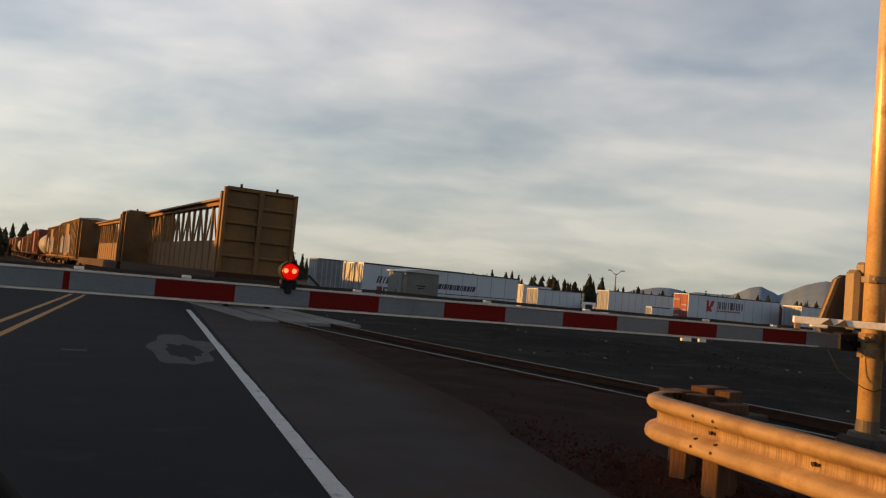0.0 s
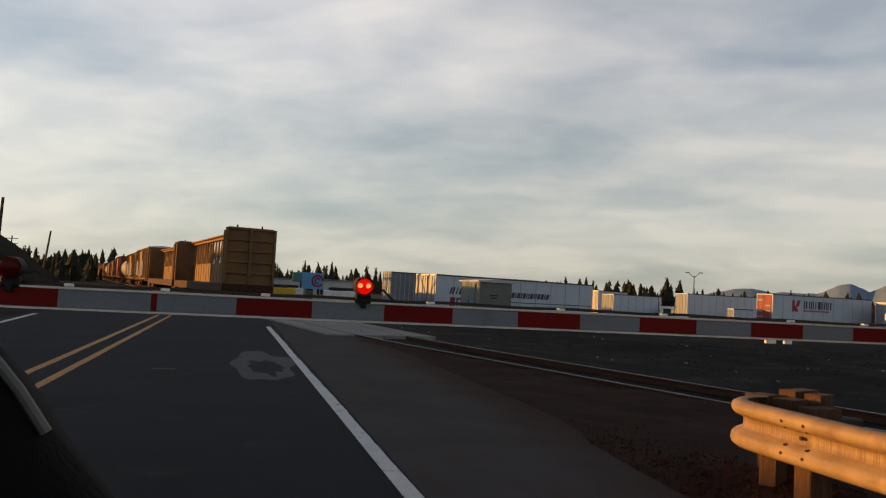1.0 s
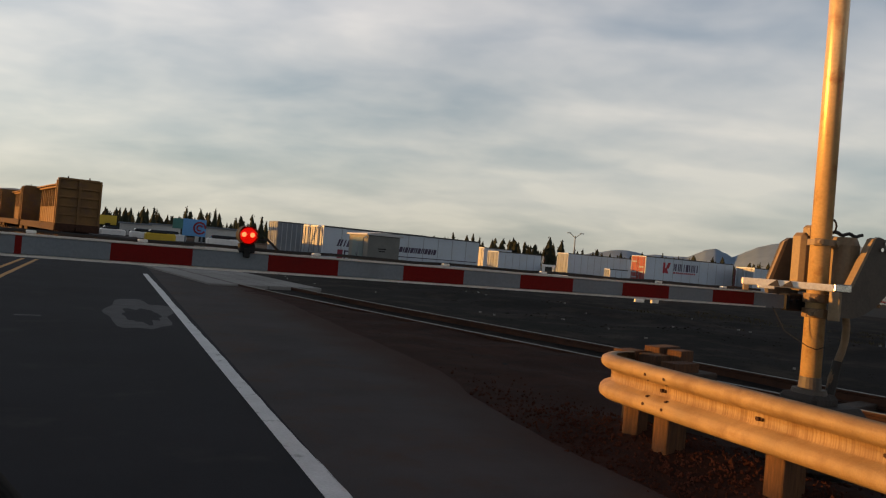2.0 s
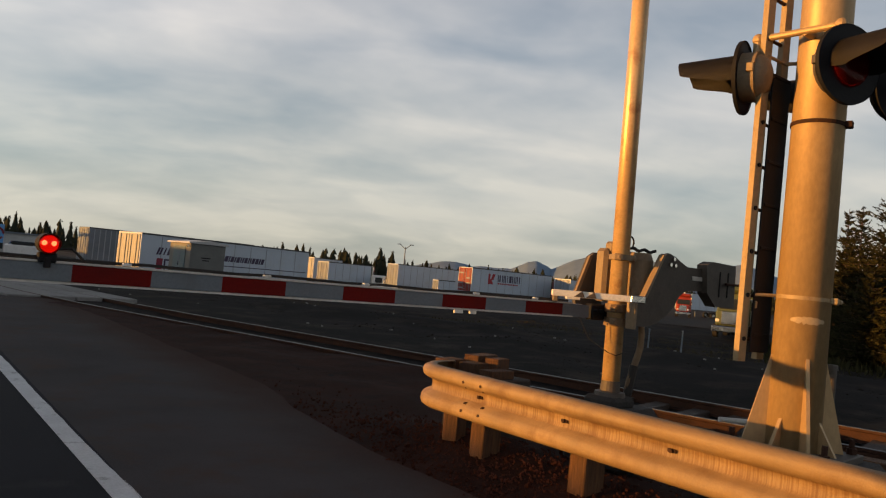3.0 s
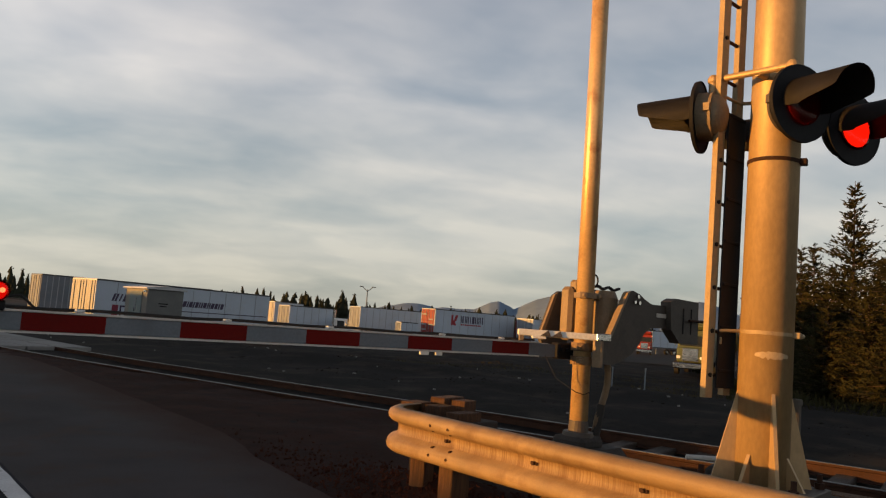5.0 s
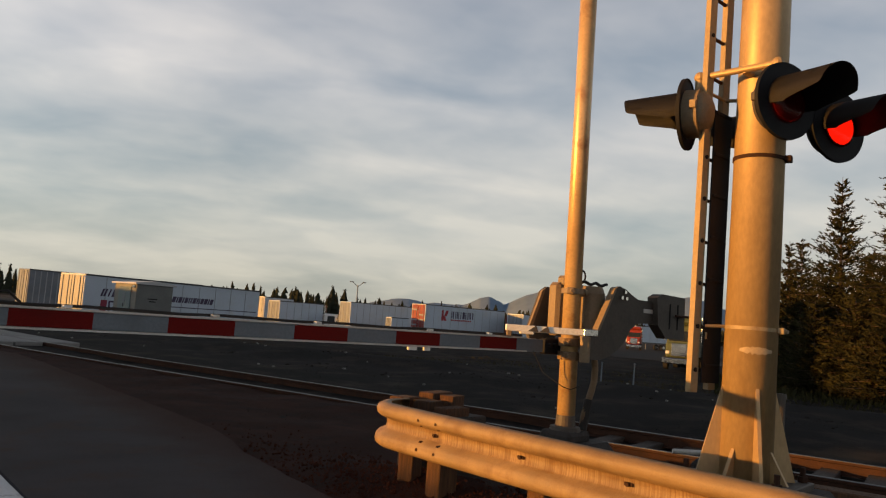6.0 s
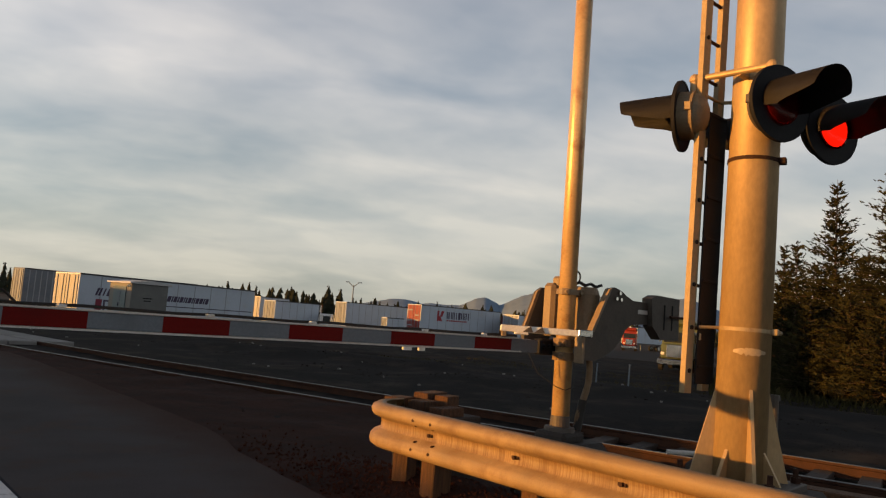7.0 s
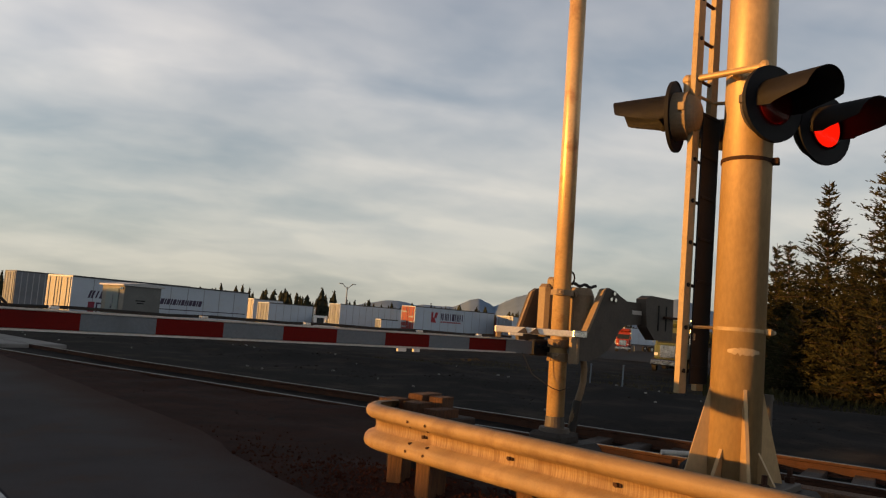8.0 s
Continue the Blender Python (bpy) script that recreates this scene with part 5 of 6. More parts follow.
def build_lot():
    trailer(P(11.37, 72), P(11.37, 72) + Vector((15.8, 2.1, 0)), -0.98, VANG, "grey ribbed box trailer with sunlit pale doors", seams=34)
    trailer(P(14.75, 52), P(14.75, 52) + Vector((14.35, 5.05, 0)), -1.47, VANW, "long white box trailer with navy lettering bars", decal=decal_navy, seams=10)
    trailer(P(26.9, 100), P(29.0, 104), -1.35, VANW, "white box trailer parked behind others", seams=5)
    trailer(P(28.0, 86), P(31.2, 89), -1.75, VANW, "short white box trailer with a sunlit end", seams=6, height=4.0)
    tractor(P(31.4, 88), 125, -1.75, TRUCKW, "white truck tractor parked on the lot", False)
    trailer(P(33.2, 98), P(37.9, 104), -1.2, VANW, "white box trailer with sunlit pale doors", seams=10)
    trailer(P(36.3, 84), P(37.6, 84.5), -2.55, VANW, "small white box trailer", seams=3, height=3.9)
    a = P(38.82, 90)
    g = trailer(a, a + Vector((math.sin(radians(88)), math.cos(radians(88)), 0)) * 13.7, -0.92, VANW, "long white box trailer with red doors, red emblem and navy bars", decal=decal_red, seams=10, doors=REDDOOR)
    u = Vector((math.sin(radians(88)), math.cos(radians(88)), 0))
    bk = Vector((-u.y, u.x, 0))
    for k in range(4):
        for q, w in ((0.62, 0.8), (1.85, 0.9)):
            p = a + bk * q - u * 0.10
            if (k + int(q)) % 3:
                part("door_bar", box(B(), (p.x, p.y, -0.92 + 1.6 + 0.6 * k), (0.02, w, 0.16), along(a, a + u)), VAND, g, "pale bar of lettering on the red door")
    tractor(P(46.0, 98), 88, -1.0, MAROONT, "dark maroon truck tractor coupled to a white trailer", True)
    trailer(P(46.2, 95), P(48.3, 100), -1.2, VANW, "white box trailer with warm sunlit end", seams=5)
    trailer(P(54.4, 138), P(54.4, 138) + Vector((9.4, -2.6, 0)), -1.03, VANW, "white box trailer on the far lot", seams=6)
    tractor(P(54.35, 130), 236, -1.03, TRUCKR, "orange-red truck tractor on the far lot", True)
    tractor(P(57.9, 60), 246, -0.9, TRUCKY, "green and gold truck tractor catching the low sun", True)
    # asphalt of the truck lot
    bm = B()
    vs = [bm.verts.new(p) for p in (P(8, 62, -0.98), P(30, 72, -1.0), P(50, 82, -1.0), P(62, 80, -1.0), P(60, 300, -1.02), P(8, 300, -1.02))]
    bm.faces.new(vs[::-1])
    bmesh.ops.recalc_face_normals(bm, faces=bm.faces)
    setting("lot", bm, LOT, "worn grey asphalt of the truck lot", "parking lot")


build_lot()


def build_bungalow():
    c = P(18.55, 46)
    g = thing("equipment_bungalow", (c.x, c.y, -0.45), "small aluminium signal equipment hut beside the railway", "equipment hut")
    rz = 7.0
    z0, z1 = -0.4, 2.12
    ux = Vector((math.cos(radians(rz)), math.sin(radians(rz)), 0))
    uy = Vector((-ux.y, ux.x, 0))
    part("plinth", box(B(), (c.x, c.y, -0.55), (2.3, 2.9, 0.5), rz, 0.02), CONCRETE, g, "concrete plinth")
    part("body", box(B(), (c.x, c.y, (z0 + z1) / 2), (2.1, 2.7, z1 - z0), rz, 0.02), BUNG, g)
    part("roof", prism(B(), ((-1.2, 0), (1.2, 0), (1.18, 0.08), (0, 0.22), (-1.18, 0.08)), (c.x, c.y, z1), ux, UP, 2.95), ROOFG, g, "pale low pitched roof")
    fx = c - ux * 1.07
    d = part("door", box(B(), (*fx.xy, 0.85), (0.04, 1.5, 2.2), rz, 0.01), HUTDOOR, g, "wide pale green metal door")
    part("handle", box(B(), (fx.x - 0.03, fx.y, 0.95), (0.05, 0.04, 0.2), rz), BLACK, d)
    for k in range(4):
        p = fx - ux * 0.03
        part("vent_slat", box(B(), (p.x, p.y, 1.0 + 0.18 * k), (0.03, 0.3, 0.10), rz), VANG, d, "louvred vent")
    p = c - ux * 1.12 + uy * -1.15
    part("lamp", box(B(), (p.x, p.y, 1.98), (0.14, 0.16, 0.14), rz, 0.02), CHROME, g, "bright door lamp")
    p = c - uy * 1.36
    for k, w in enumerate((0.55, 0.4)):
        part("sign_bar", box(B(), (p.x - 0.1, p.y, 1.35 - 0.14 * k), (w, 0.015, 0.06), rz), BLACK, g, "plain bar of lettering")


build_bungalow()

# ---- trees ----


def conifer_mesh(seed, h, spread, tiers):
    """Needle sprays set on limbs in whorls round a tapered trunk, with gaps and a thin leader."""
    rg = random.Random(seed)
    verts, faces, lv, lf = [], [], [], []
    z = h * 0.05
    i = 0
    while z < h * 0.97:
        k = (z / h)
        r = spread * (1 - k) ** 0.8 * (0.75 + 0.5 * rg.random()) + 0.10
        n = max(4, int(7 * (1 - k) + 4))
        off = rg.uniform(0, 6.28)
        for j in range(n):
            if rg.random() < 0.12:
                continue
            a = off + 6.283 * j / n + rg.uniform(-0.3, 0.3)
            rr = r * rg.uniform(0.55, 1.18)
            droop = rg.uniform(-0.22, 0.06) + 0.35 * k
            base = Vector((0, 0, z + rg.uniform(-0.15, 0.15)))
            d = Vector((math.cos(a), math.sin(a), droop)).normalized()
            side = Vector((-math.sin(a), math.cos(a), 0))
            q = len(lv)
            tip = base + d * rr
            lv.extend([base + side * 0.025, base - side * 0.025, base + UP * 0.04, tip])
            lf.extend([(q, q + 1, q + 3), (q + 1, q + 2, q + 3), (q + 2, q, q + 3)])
            m = max(5, int(rr * 11))
            for t in range(m):
                f = 0.2 + 0.85 * (t + rg.random()) / m
                c = base + d * rr * f + Vector((rg.uniform(-1, 1), rg.uniform(-1, 1), rg.uniform(-0.4, 0.8))) * 0.14 * rr ** 0.5
                c += Vector((0, 0, 0.10 * f * f * rr))
                s = rg.uniform(0.15, 0.30) * (0.6 + 0.4 * (1 - f))
                for w in range(2):
                    e = (d * rg.uniform(0.5, 1.2) + side * rg.uniform(-1.0, 1.0) + UP * rg.uniform(-0.1, 0.75)).normalized()
                    x = e.cross(Vector((rg.uniform(-1, 1), rg.uniform(-1, 1), rg.uniform(-1, 1)))).normalized()
                    q = len(verts)
                    verts.extend([c - e * s * 0.3 + x * s * 0.30, c - e * s * 0.3 - x * s * 0.30, c + e * s * 1.3])
                    faces.append((q, q + 1, q + 2))
        z += h / tiers * rg.uniform(0.7, 1.25)
        i += 1
    return verts, faces, lv, lf


def conifer(name, seed, h, spread, tiers, at, label):
    v, f, lv, lf = conifer_mesh(seed, h, spread, tiers)
    g = thing(name, at, label, "tree", "conifers beside the railway")
    bm = rod(B(), (at[0], at[1], at[2] - 0.2), (at[0], at[1], at[2] + h), h * 0.016, 0.012, 10)
    part("trunk", bm, BARK, g, "straight brown trunk")
    for nm, vv, ff, ma in (("crown", v, f, NEEDLE), ("branchwork", lv, lf, BARK)):
        me = bpy.data.meshes.new(nm)
        me.from_pydata([tuple(p) for p in vv], [], ff)
        me.materials.append(ma)
        ob = new(nm, me)
        ob.parent = g
    return g


def build_trees():
    lab = "dense dark green pine tree catching warm evening light"
    rows = ((67.65, 48, 12.3, 2.9, 1), (65.3, 50, 9.0, 1.9, 2), (64.5, 53, 9.2, 1.8, 3), (66.4, 60, 8.8, 2.6, 4), (71.4, 46, 13.9, 3.5, 5), (69.6, 54, 9.0, 2.8, 6), (72.8, 50, 11.5, 3.0, 7), (61.6, 78, 11.0, 1.6, 8), (63.4, 62, 6.6, 2.0, 9), (68.6, 44, 5.6, 2.4, 11), (70.6, 42, 5.2, 2.3, 12), (66.2, 45, 5.0, 2.2, 13), (75, 48, 12.5, 3.2, 14), (58.4, 66, 4.4, 1.3, 15))
    made = []
    for az, d, h, sp, seed in rows:
        p = P(az, d)
        made.append(conifer("pine_tree", seed, h, sp, int(30 + h * 2.6), (p.x, p.y, ground_z(p.x, p.y) - 0.05), lab))
    for k, (az, d) in enumerate(((64.6, 66), (65.8, 70), (67.2, 63), (68.9, 66), (70.4, 62), (72.0, 68), (73.6, 60), (64.2, 58), (69.4, 48), (67.0, 53), (71.0, 55), (76.5, 56), (65.4, 56), (68.2, 57), (66.1, 59), (67.4, 60), (69.1, 58), (70.2, 59), (71.6, 57), (73.0, 58))):
        p = P(az, d)
        src = made[(3, 5, 9, 10, 11)[k % 5]]
        copy_thing(src, Matrix.Translation((p.x, p.y, ground_z(p.x, p.y) - 0.05)) @ Matrix.Rotation(k * 1.3, 4, "Z"))
    # scrub under the trees
    rg = random.Random(9)
    verts, faces = [], []
    for k in range(2600):
        az, d = rg.uniform(60, 80), rg.uniform(36, 52)
        p = P(az, d)
        p.z = ground_z(p.x, p.y)
        s = rg.uniform(0.2, 0.75) * (0.4 + 0.6 * smooth01(36, 46, d))
        e = Vector((rg.uniform(-0.6, 0.6), rg.uniform(-0.6, 0.6), 1)).normalized()
        x = e.cross(Vector((rg.uniform(-1, 1), rg.uniform(-1, 1), 0.1))).normalized() * 0.16 * s
        q = len(verts)
        verts.extend([tuple(p + x), tuple(p - x), tuple(p + e * s)])
        faces.append((q, q + 1, q + 2))
    me = bpy.data.meshes.new("undergrowth")
    me.from_pydata(verts, [], faces)
    me.materials.append(NEEDLE)
    tagged(new("undergrowth", me), "dark scrubby undergrowth below the pines", "bushes", "", "stuff")


build_trees()


def build_dry_grass():
    rg = random.Random(12)
    verts, faces = [], []
    k = 0
    while k < 15000:
        y, s = rg.uniform(-4, 40), rg.uniform(11, 36)
        x = track_x(y) + s / 0.962
        dens = noise.noise(Vector((x * 0.16, y * 0.16, 9)))
        k += 1
        if dens < 0.02 + 0.1 * rg.random() or x < 8:
            continue
        p = Vector((x, y, ground_z(x, y) - 0.02))
        h = rg.uniform(0.06, 0.20)
        e = Vector((rg.uniform(-0.5, 0.5), rg.uniform(-0.5, 0.5), 1)) * h
        w = Vector((rg.uniform(-1, 1), rg.uniform(-1, 1), 0)).normalized() * 0.03
        q = len(verts)
        verts.extend([tuple(p + w), tuple(p - w), tuple(p + e)])
        faces.append((q, q + 1, q + 2))
    me = bpy.data.meshes.new("dry_grass")
    me.from_pydata(verts, [], faces)
    me.materials.append(GRASS)
    tagged(new("dry_grass", me), "sparse dry grass tufts on the dirt", "grass", "", "stuff")
    bm = B()
    for k in range(70):
        y, s = rg.uniform(-3, 30), rg.uniform(2.6, 16)
        x = track_x(y) + s / 0.962
        box(bm, (x, y, ground_z(x, y) + 0.02), (rg.uniform(0.02, 0.09), rg.uniform(0.02, 0.07), 0.03), rg.uniform(0, 90))
    setting("litter", bm, STONE, "pale stones and scraps scattered on the dirt", "litter", "stuff")


build_dry_grass()


def build_clods():
    """Rough clods and stones over the bare ground beyond the track."""
    rg = random.Random(31)
    verts, faces = [], []
    for k in range(9000):
        y, s = rg.uniform(-5, 36), 4.5 + 26 * rg.random() ** 1.4
        x = track_x(y) + s / 0.962
        if x < 6 or noise.noise(Vector((x * 0.5, y * 0.5, 2))) < -0.12 + 0.2 * rg.random():
            continue
        r = rg.uniform(0.012, 0.045) * (2.0 if rg.random() < 0.06 else 1)
        q = len(verts)
        c = Vector((x, y, ground_z(x, y) + r * 0.15))
        for p in ((1, 0, 0), (-1, 0, 0), (0, 1, 0), (0, -1, 0), (0, 0, 0.35), (0, 0, -0.4)):
            verts.append(tuple(c + Vector(p) * r * rg.uniform(0.6, 1.3)))
        for a, b, d in ((0, 2, 4), (2, 1, 4), (1, 3, 4), (3, 0, 4), (2, 0, 5), (1, 2, 5), (3, 1, 5), (0, 3, 5)):
            faces.append((q + a, q + b, q + d))
    me = bpy.data.meshes.new("clods")
    me.from_pydata(verts, [], faces)
    me.materials.append(CLOD)
    tagged(new("clods", me), "rough clods and stones on bare dirt", "dirt clods", "", "stuff")


build_clods()


def far_woods(name, az0, az1, d0, d1, hmin, hmax, count, seed, label):
    """A distant line of conifers: ragged crowns of many small sprays on thin stems, of very uneven height."""
    rg = random.Random(seed)
    verts, faces = [], []
    for k in range(count):
        az, d = rg.uniform(az0, az1), rg.uniform(d0, d1)
        p = P(az, d, -2.5)
        h = (hmin + (hmax - hmin) * rg.random() ** 1.7) * (0.95 + 0.35 * noise.noise(Vector((az * 0.7, seed, 0)))) * (1 - 0.22 * smooth01(9, 12, az) * smooth01(25, 23, az) - 0.12 * smooth01(32, 34, az))
        w = h * rg.uniform(0.17, 0.30)
        tip = rg.uniform(0.45, 0.8)
        q = len(verts)
        verts.extend([(p.x - 0.2, p.y, p.z), (p.x + 0.2, p.y, p.z), (p.x, p.y, p.z + h)])
        faces.append((q, q + 1, q + 2))
        lean = rg.uniform(-0.06, 0.06)
        for t in range(5):
            zb, r = h * (0.1 + 0.17 * t), w * (1 - t / 5.4) ** tip * rg.uniform(0.6, 0.95)
            q = len(verts)
            for j in range(6):
                a = j * 1.047 + rg.uniform(-0.25, 0.25)
                verts.append((p.x + lean * zb + r * rg.uniform(0.6, 1.2) * math.cos(a), p.y + r * rg.uniform(0.6, 1.2) * math.sin(a), p.z + zb + h * rg.uniform(-0.04, 0.04)))
            verts.append((p.x + lean * zb, p.y, p.z + min(h, zb + h * rg.uniform(0.28, 0.36))))
            faces.extend([(q + j, q + (j + 1) % 6, q + 6) for j in range(6)])
        for t in range(44):
            f = rg.random() ** 0.8
            r = w * (1 - f) ** tip * (0.75 + 0.5 * noise.noise(Vector((f * 5, k * 1.7, seed)))) + 0.12
            a = rg.uniform(0, 6.283)
            rr = r * rg.uniform(0.2, 1.0)
            z = p.z + h * (0.1 + 0.88 * f)
            x, y = p.x + rr * math.cos(a) + lean * h * f, p.y + rr * math.sin(a)
            e = h * rg.uniform(0.025, 0.05)
            q = len(verts)
            verts.extend([(x + rg.uniform(-e, e), y + rg.uniform(-e, e), z + rg.uniform(-e, e)) for _ in range(3)])
            faces.append((q, q + 1, q + 2))
    me = bpy.data.meshes.new(name)
    me.from_pydata(verts, [], faces)
    me.materials.append(FARTREE)
    tagged(new(name, me), label, "trees", "", "stuff")


far_woods("far_woods", -40, 75, 420, 620, 9.0, 19.0, 2300, 3, "distant dark conifer treeline behind the truck lot")
far_woods("left_woods", -30, -9, 140, 240, 5.0, 8.5, 190, 5, "dark conifers beside the railway in the distance")
far_woods("rear_woods", 75, 325, 400, 700, 9.0, 15.0, 900, 8, "distant dark conifer treeline round the place")


def build_hills():
    verts, faces = [], []
    prev = None
    peaks = ((37.2, 68, 4.5), (43.45, 94, 3.0), (47.6, 126, 4.3), (53, 132, 6), (58, 136, 6), (63, 118, 8), (72, 80, 9), (20, 14, 12))
    for i in range(900):
        az = -30 + i * 0.145
        h = max(12 + 48 * smooth01(36, 39.5, az), max(p * math.exp(-abs((az - c) / w) ** 1.5) for c, p, w in peaks))
        h += 2.5 * noise.noise(Vector((az * 0.9, 0, 0))) + 1.6 * noise.noise(Vector((az * 2.6, 4, 0)))
        a, b, c = P(az, 2300, -20), P(az, 2600, h), P(az, 3200, h * 0.5)
        q = len(verts)
        verts.extend([tuple(a), tuple(b), tuple(c)])
        if prev is not None:
            faces.extend([(prev, q, q + 1, prev + 1), (prev + 1, q + 1, q + 2, prev + 2)])
        prev = q
    me = bpy.data.meshes.new("backdrop_hills")
    me.from_pydata(verts, [], faces)
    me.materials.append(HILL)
    me.polygons.foreach_set("use_smooth", [True] * len(me.polygons))
    tagged(new("backdrop_hills", me), "hazy blue-grey mountains on the horizon", "mountains", "", "structure")


build_hills()


def build_shade_bank():
    """A long low earth bank, added unseen on the sun's side to shade the road."""
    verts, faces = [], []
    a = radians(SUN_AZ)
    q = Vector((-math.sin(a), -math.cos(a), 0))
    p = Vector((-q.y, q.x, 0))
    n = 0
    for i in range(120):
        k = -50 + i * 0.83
        # raised stretches also keep the far dirt and the lower pines in shade
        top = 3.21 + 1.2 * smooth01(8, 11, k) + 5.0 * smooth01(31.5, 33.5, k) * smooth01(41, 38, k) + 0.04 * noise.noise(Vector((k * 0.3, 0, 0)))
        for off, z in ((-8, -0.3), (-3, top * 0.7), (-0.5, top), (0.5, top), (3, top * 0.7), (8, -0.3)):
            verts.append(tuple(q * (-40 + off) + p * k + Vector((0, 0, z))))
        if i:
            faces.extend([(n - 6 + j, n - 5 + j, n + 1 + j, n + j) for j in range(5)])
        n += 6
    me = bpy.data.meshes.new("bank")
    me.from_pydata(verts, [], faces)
    me.materials.append(SHADE_BANK)
    tagged(new("bank", me), "low dark earth bank added out of view to shade the road", "bank", "", "structure")


build_shade_bank()


def utility_pole(az, d, top, arms, lean=0.0, name="utility_pole"):
    p = P(az, d, -0.5)
    g = thing(name, p, "dark wooden utility pole in the distance", "utility pole", "utility poles")
    m = Vector((lean, 0, 0))
    part("pole", rod(B(), p, p + UP * (top + 0.5) + m, 0.17, 0.11, 10), BARK, g)
    for z in arms:
        q = p + UP * (z + 0.5) + m * (z / top)
        part("cross_arm", box(B(), q, (2.6, 0.12, 0.14), -20, 0.0), BARK, g, "wooden cross arm")


utility_pole(-14.5, 170, 8.0, (7.4, 6.4))
utility_pole(-13.8, 220, 7.4, (6.8,))
utility_pole(-12.62, 110, 6.6, (), 0.7)
utility_pole(-15.35, 70, 7.1, (), 0.2)


def build_light_pole():
    p = P(33.6, 110, -1.0)
    g = thing("lot_light", p, "tall slender lot light with two heads", "light pole")
    part("pole", rod(B(), p, p + UP * 6.6, 0.12, 0.07, 10), VANG, g)
    for s in (-1, 1):
        q = p + UP * 6.6
        part("head", box(rod(B(), q - UP * 0.3, q + Vector((0.6 * s, -0.4 * s, 0.35)), 0.05, 0.05, 6), q + Vector((0.75 * s, -0.5 * s, 0.38)), (0.55, 0.3, 0.12), -33, 0.03), VANG, g, "lamp head on a short arm")


build_light_pole()


def build_signs():
    d = 118
    a, b = P(4.75, d), P(6.35, d)
    c = (a + b) / 2
    rz = along(a, b)
    g = thing("roadside_sign", (c.x, c.y, -1.0), "blue billboard with a red ring emblem on two posts", "sign")
    w = (b - a).length
    u = (b - a).normalized()
    part("board", box(B(), (c.x, c.y, 2.1), (w, 0.25, 2.5), rz, 0.02), BLUESIGN, g)
    part("side_board", box(B(), (*(a - u * 0.65).xy, 2.55), (1.5, 0.25, 1.5), rz, 0.02), TEALSIGN, g, "small teal board")
    n = u.cross(UP).normalized()
    bm = B()
    o = c + u * 0.75 + UP * 2.1 + n * 0.14
    for r0, r1, aa, bb in ((0.95, 0.68, 0, 330), (0.5, 0.25, 20, 300)):
        prev = None
        for i in range(25):
            th = radians(aa + (bb - aa) * i / 24)
            v = (bm.verts.new(o + (u * math.cos(th) + UP * math.sin(th)) * r0), bm.verts.new(o + (u * math.cos(th) + UP * math.sin(th)) * r1))
            if prev:
                bm.faces.new((prev[0], v[0], v[1], prev[1]))
            prev = v
    bmesh.ops.solidify(bm, geom=bm.faces[:], thickness=0.03)
    part("emblem", bm, SIGNR, g, "plain red ring shapes")
    for k in (-0.35, 0.35):
        p = c + u * w * k
        part("post", rod(B(), (p.x, p.y, -1.2), (p.x, p.y, 1.0), 0.12, 0.12, 10), VANG, g)
    a, b = P(-0.7, 150), P(0.4, 150)
    c = (a + b) / 2
    g = thing("roadside_sign", (c.x, c.y, -1.0), "yellow sign board on a post", "sign")
    part("board", box(B(), (c.x, c.y, 2.35), ((b - a).length, 0.3, 1.7), along(a, b), 0.02), YELSIGN, g)
    part("post", box(B(), (c.x, c.y, 0.4), (0.9, 0.4, 2.8), along(a, b), 0.02), BLACK, g)
    for az, d, w, h, ma in ((7.2, 140, 7.5, 3.4, WALLP), (3.6, 170, 6.0, 3.4, WALLP), (1.6, 150, 5.0, 3.0, WALLP)):
        p = P(az, d)
        g = thing("low_building", (p.x, p.y, -1.0), "low pale commercial building far behind the crossing", "building")
        part("wall", box(B(), (p.x, p.y, -1 + h / 2), (w, 6, h), -az, 0.02), ma, g)
        part("roof", box(B(), (p.x, p.y, -1 + h + 0.12), (w + 0.6, 6.6, 0.24), -az, 0.02), VANG, g, "flat dark roof edge")
        for k in range(4):
            q = p - P(az, 3.02) + Vector((math.cos(radians(-az)), math.sin(radians(-az)), 0)) * (w * (k - 1.5) / 4.4)
            part("window", box(B(), (q.x, q.y, 0.35), (w / 7, 0.06, 1.0), -az), GLASSD, g, "dark window")
    # pale parked vans and a row of dark stubs along the far verge
    for az, d, ma, w in ((2.3, 120, TRUCKW, 4.2), (0.2, 128, TRUCKW, 3.6), (3.3, 112, YELSIGN, 4.0), (4.1, 125, TRUCKW, 4.0), (7.6, 105, TRUCKW, 4.2), (8.3, 112, TRUCKW, 3.8)):
        p = P(az, d)
        g = thing("parked_van", (p.x, p.y, -0.9), "pale van parked far behind the crossing", "van", "parked vans")
        part("body", box(B(), (p.x, p.y, 0.15), (w, 1.9, 1.5), -az + 8, 0.2), ma, g)
        part("cabin", box(B(), (p.x - 0.3, p.y, 1.0), (w * 0.6, 1.7, 0.6), -az + 8, 0.2), GLASSD, g, "dark glazed cabin")
        for s in (-0.32, 0.32):
            q = p + Vector((s * w, -0.9, -0.55))
            part("wheel", rod(B(), q, q + Vector((0, 0.22, 0)), 0.33, 0.33, 14), RUBBER, g)
    stub = None
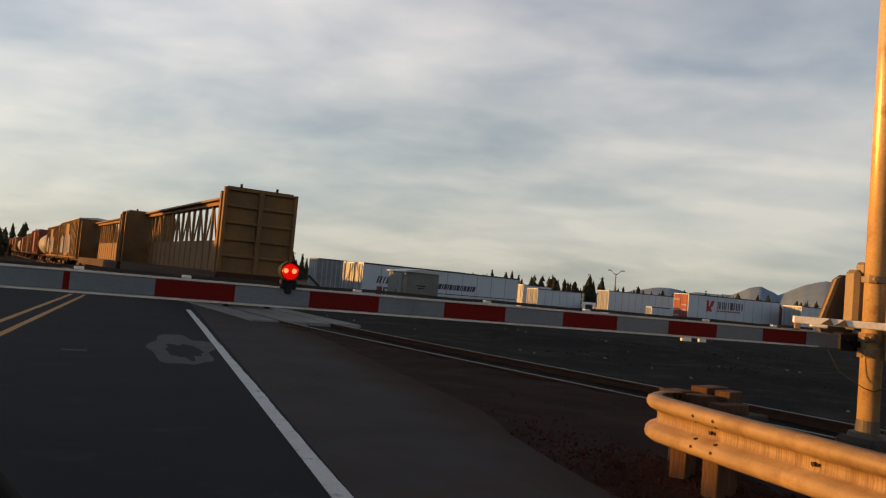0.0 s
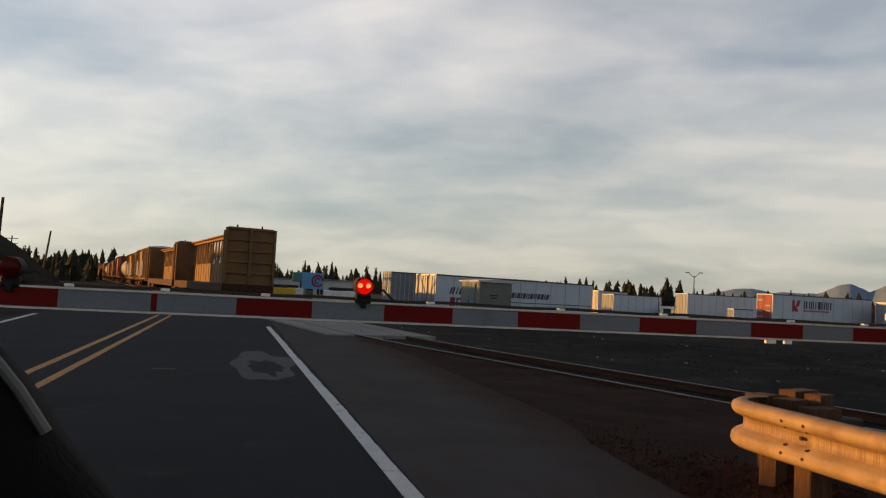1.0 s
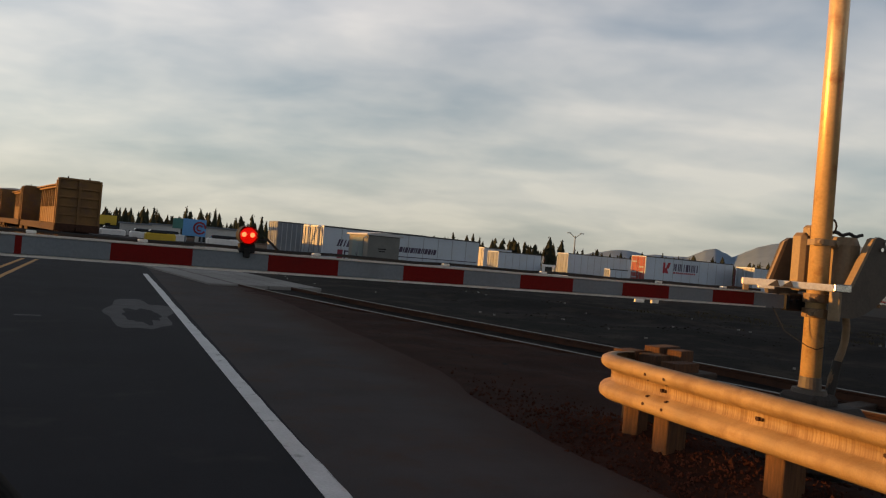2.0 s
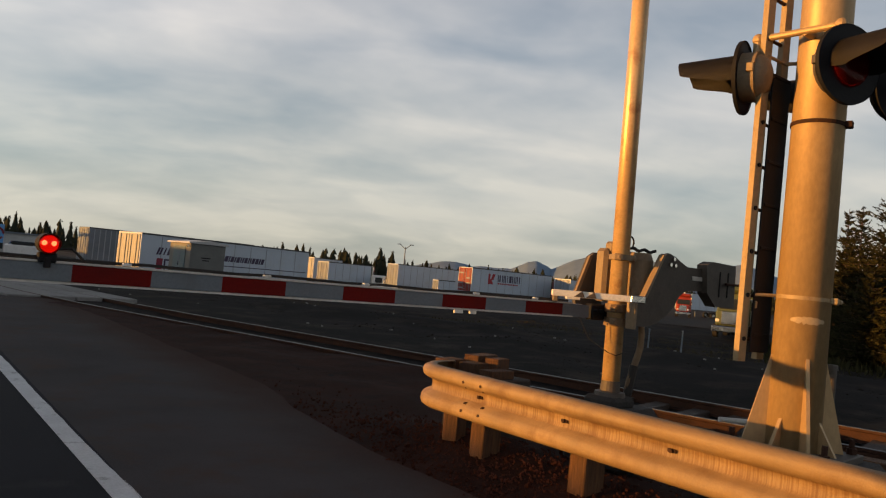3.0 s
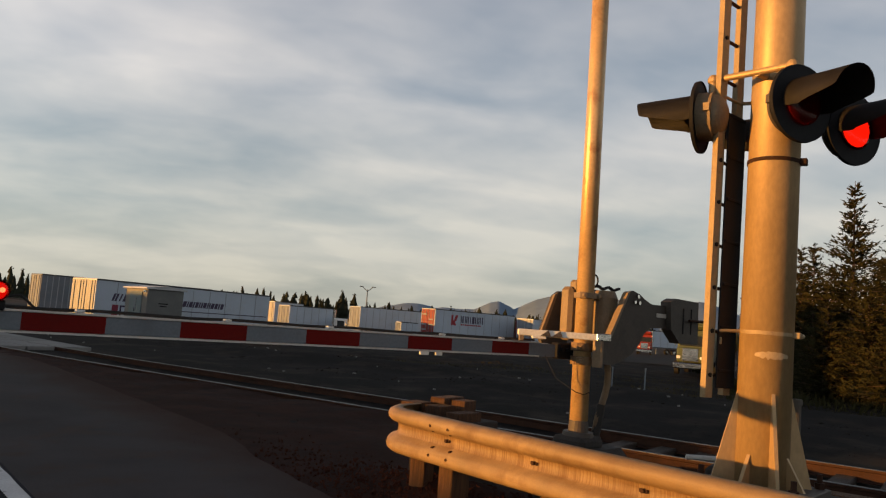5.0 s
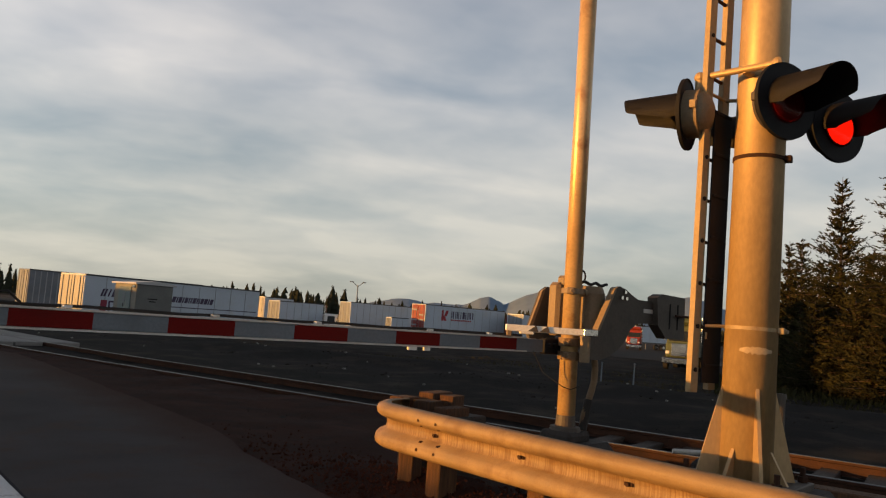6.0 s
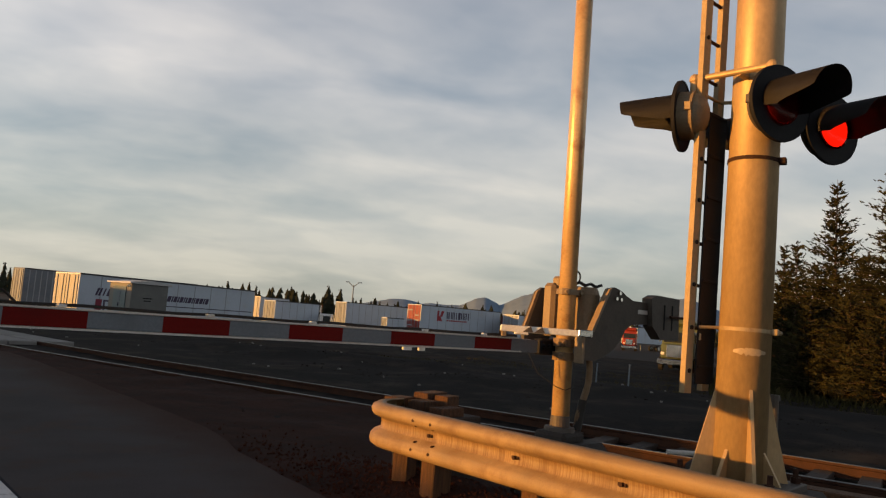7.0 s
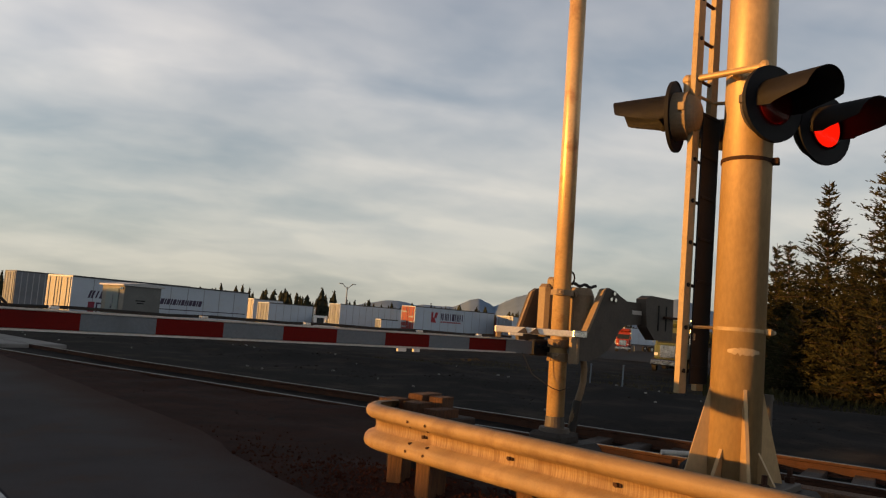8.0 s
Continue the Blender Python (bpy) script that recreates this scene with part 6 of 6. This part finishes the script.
    for k in range(34):
        p = P(-1.5 + 0.30 * k, 92, -0.75)
        if stub is None:
            stub = thing("tyre_marker", p, "dark half buried tyre along the far verge", "tyre", "row of half buried tyres")
            part("tyre", rod(B(), p + Vector((-0.14, 0, 0.1)), p + Vector((0.14, 0, 0.1)), 0.45, 0.45, 16), RUBBER, stub)
        else:
            copy_thing(stub, Matrix.Translation(p))


build_signs()


def build_fence():
    for az, d, h in ((52.1, 30, 0.95), (54.4, 27.5, 1.05), (50.2, 34, 0.9)):
        p = P(az, d)
        z = ground_z(p.x, p.y)
        g = thing("fence_post", (p.x, p.y, z), "thin leaning metal fence post in the dirt", "fence post", "fence posts")
        part("post", rod(B(), (p.x, p.y, z - 0.1), (p.x + 0.04, p.y, z + h), 0.03, 0.025, 8), VANG, g)
        part("cap", rod(B(), (p.x + 0.04, p.y, z + h), (p.x + 0.04, p.y, z + h + 0.03), 0.04, 0.03, 8), VANG, g)


build_fence()


def build_track_clutter():
    # a switch box with a bent bright pipe, and a plank, beside the track
    x, y = 6.95, 4.0
    g = thing("junction_box", (x, y, -0.1), "small dark rail junction box with a bent bright pipe", "junction box")
    part("case", box(B(), (x, y, 0.07), (0.42, 0.34, 0.34), 16, 0.04), CONCRETE, g)
    part("pipe", tube(B(), [(x - 0.25, y + 0.3, 0.28), (x + 0.1, y + 0.05, 0.28), (x + 0.34, y - 0.12, 0.2), (x + 0.4, y - 0.15, -0.05)], 0.025, 8), EDGE, g, "bright bent pipe")
    for k, (px, py, l, turn) in enumerate(((6.2, 5.5, 0.9, 20), (7.6, 2.9, 1.3, 16))):
        t = thing("plank", (px, py, -0.05), "old railway timber lying beside the track", "timber", "loose timbers")
        part("board", box(B(), (px, py, 0.02), (0.24, l, 0.16), turn, 0.012), TIMBER, t)


build_track_clutter()


def build_dashboard():
    """The dark dashboard of the waiting car, below the eye."""
    ox, oy = 0.07, 0.075
    g = thing("car_dashboard", (-0.35, 0.65, 0.85), "dark plastic car dashboard with an instrument hump", "dashboard")
    prof = ((-1.05, 1.20), (-0.80, 1.30), (-0.62, 1.35), (-0.45, 1.37), (-0.34, 1.36), (-0.255, 1.325), (-0.215, 1.265), (-0.166, 1.205), (-0.10, 1.125), (0.0, 1.105), (0.15, 1.10), (0.35, 1.095), (0.50, 1.09), (0.62, 1.06), (0.66, 1.0))
    bm = B()
    rows = []
    for y, dz in ((0.50, -0.30), (0.56, -0.06), (0.62, -0.01), (0.66, 0.0), (0.80, -0.05), (0.95, -0.16)):
        rows.append([bm.verts.new((x + ox, y + oy, z + dz)) for x, z in prof])
    for a, b in zip(rows, rows[1:]):
        for i in range(len(prof) - 1):
            bm.faces.new((a[i], a[i + 1], b[i + 1], b[i]))
    bmesh.ops.recalc_face_normals(bm, faces=bm.faces)
    part("top_pad", bm, DASH, g, "soft black top pad", smooth=True)
    part("trim", tube(B(), [(x + ox, y + oy, z) for x, y, z in ((-0.46, 0.64, 1.372), (-0.36, 0.64, 1.366), (-0.29, 0.64, 1.345), (-0.255, 0.64, 1.322), (-0.225, 0.64, 1.285), (-0.205, 0.64, 1.255))], 0.0045, 8), TRIM, g, "thin pale trim line")
    part("body", box(B(), (-0.3 + ox, 0.85 + oy, 0.75), (1.5, 0.45, 0.5), 0, 0.05), DASH, g)


build_dashboard()


def motions():
    times = [0.0, 0.5, 1.0, 1.5, 2.0, 2.5, 3.0, 3.5, 4.0, 4.5, 5.0, 5.5, 6.0, 6.5, 7.0, 7.5, 8.0]
    for g, pos, length in TRAIN:
        walk(g, [(t, train_pose(pos, length, t)) for t in times])
    # the lamps flash in turn: a half turn of each reflector, twice a second
    for ob, at, face, second in SPIN:
        rows = []
        lit = second
        ang = 0.0 if lit else 180.0

        def row(t, extra):
            rows.append((t, pose(at.x, at.y, at.z, 0, 0, -face + extra)))

        row(0.0, ang)
        for k in range(9):
            for dt in (0.06, 0.54):
                t = k + dt
                if t > 7.8:
                    continue
                row(t, ang)
                row(t + 0.0334, ang + 60)
                row(t + 0.0667, ang + 120)
                ang += 180.0
                row(t + 0.1, ang)
        row(8.0, ang)
        walk(ob, rows)


motions()
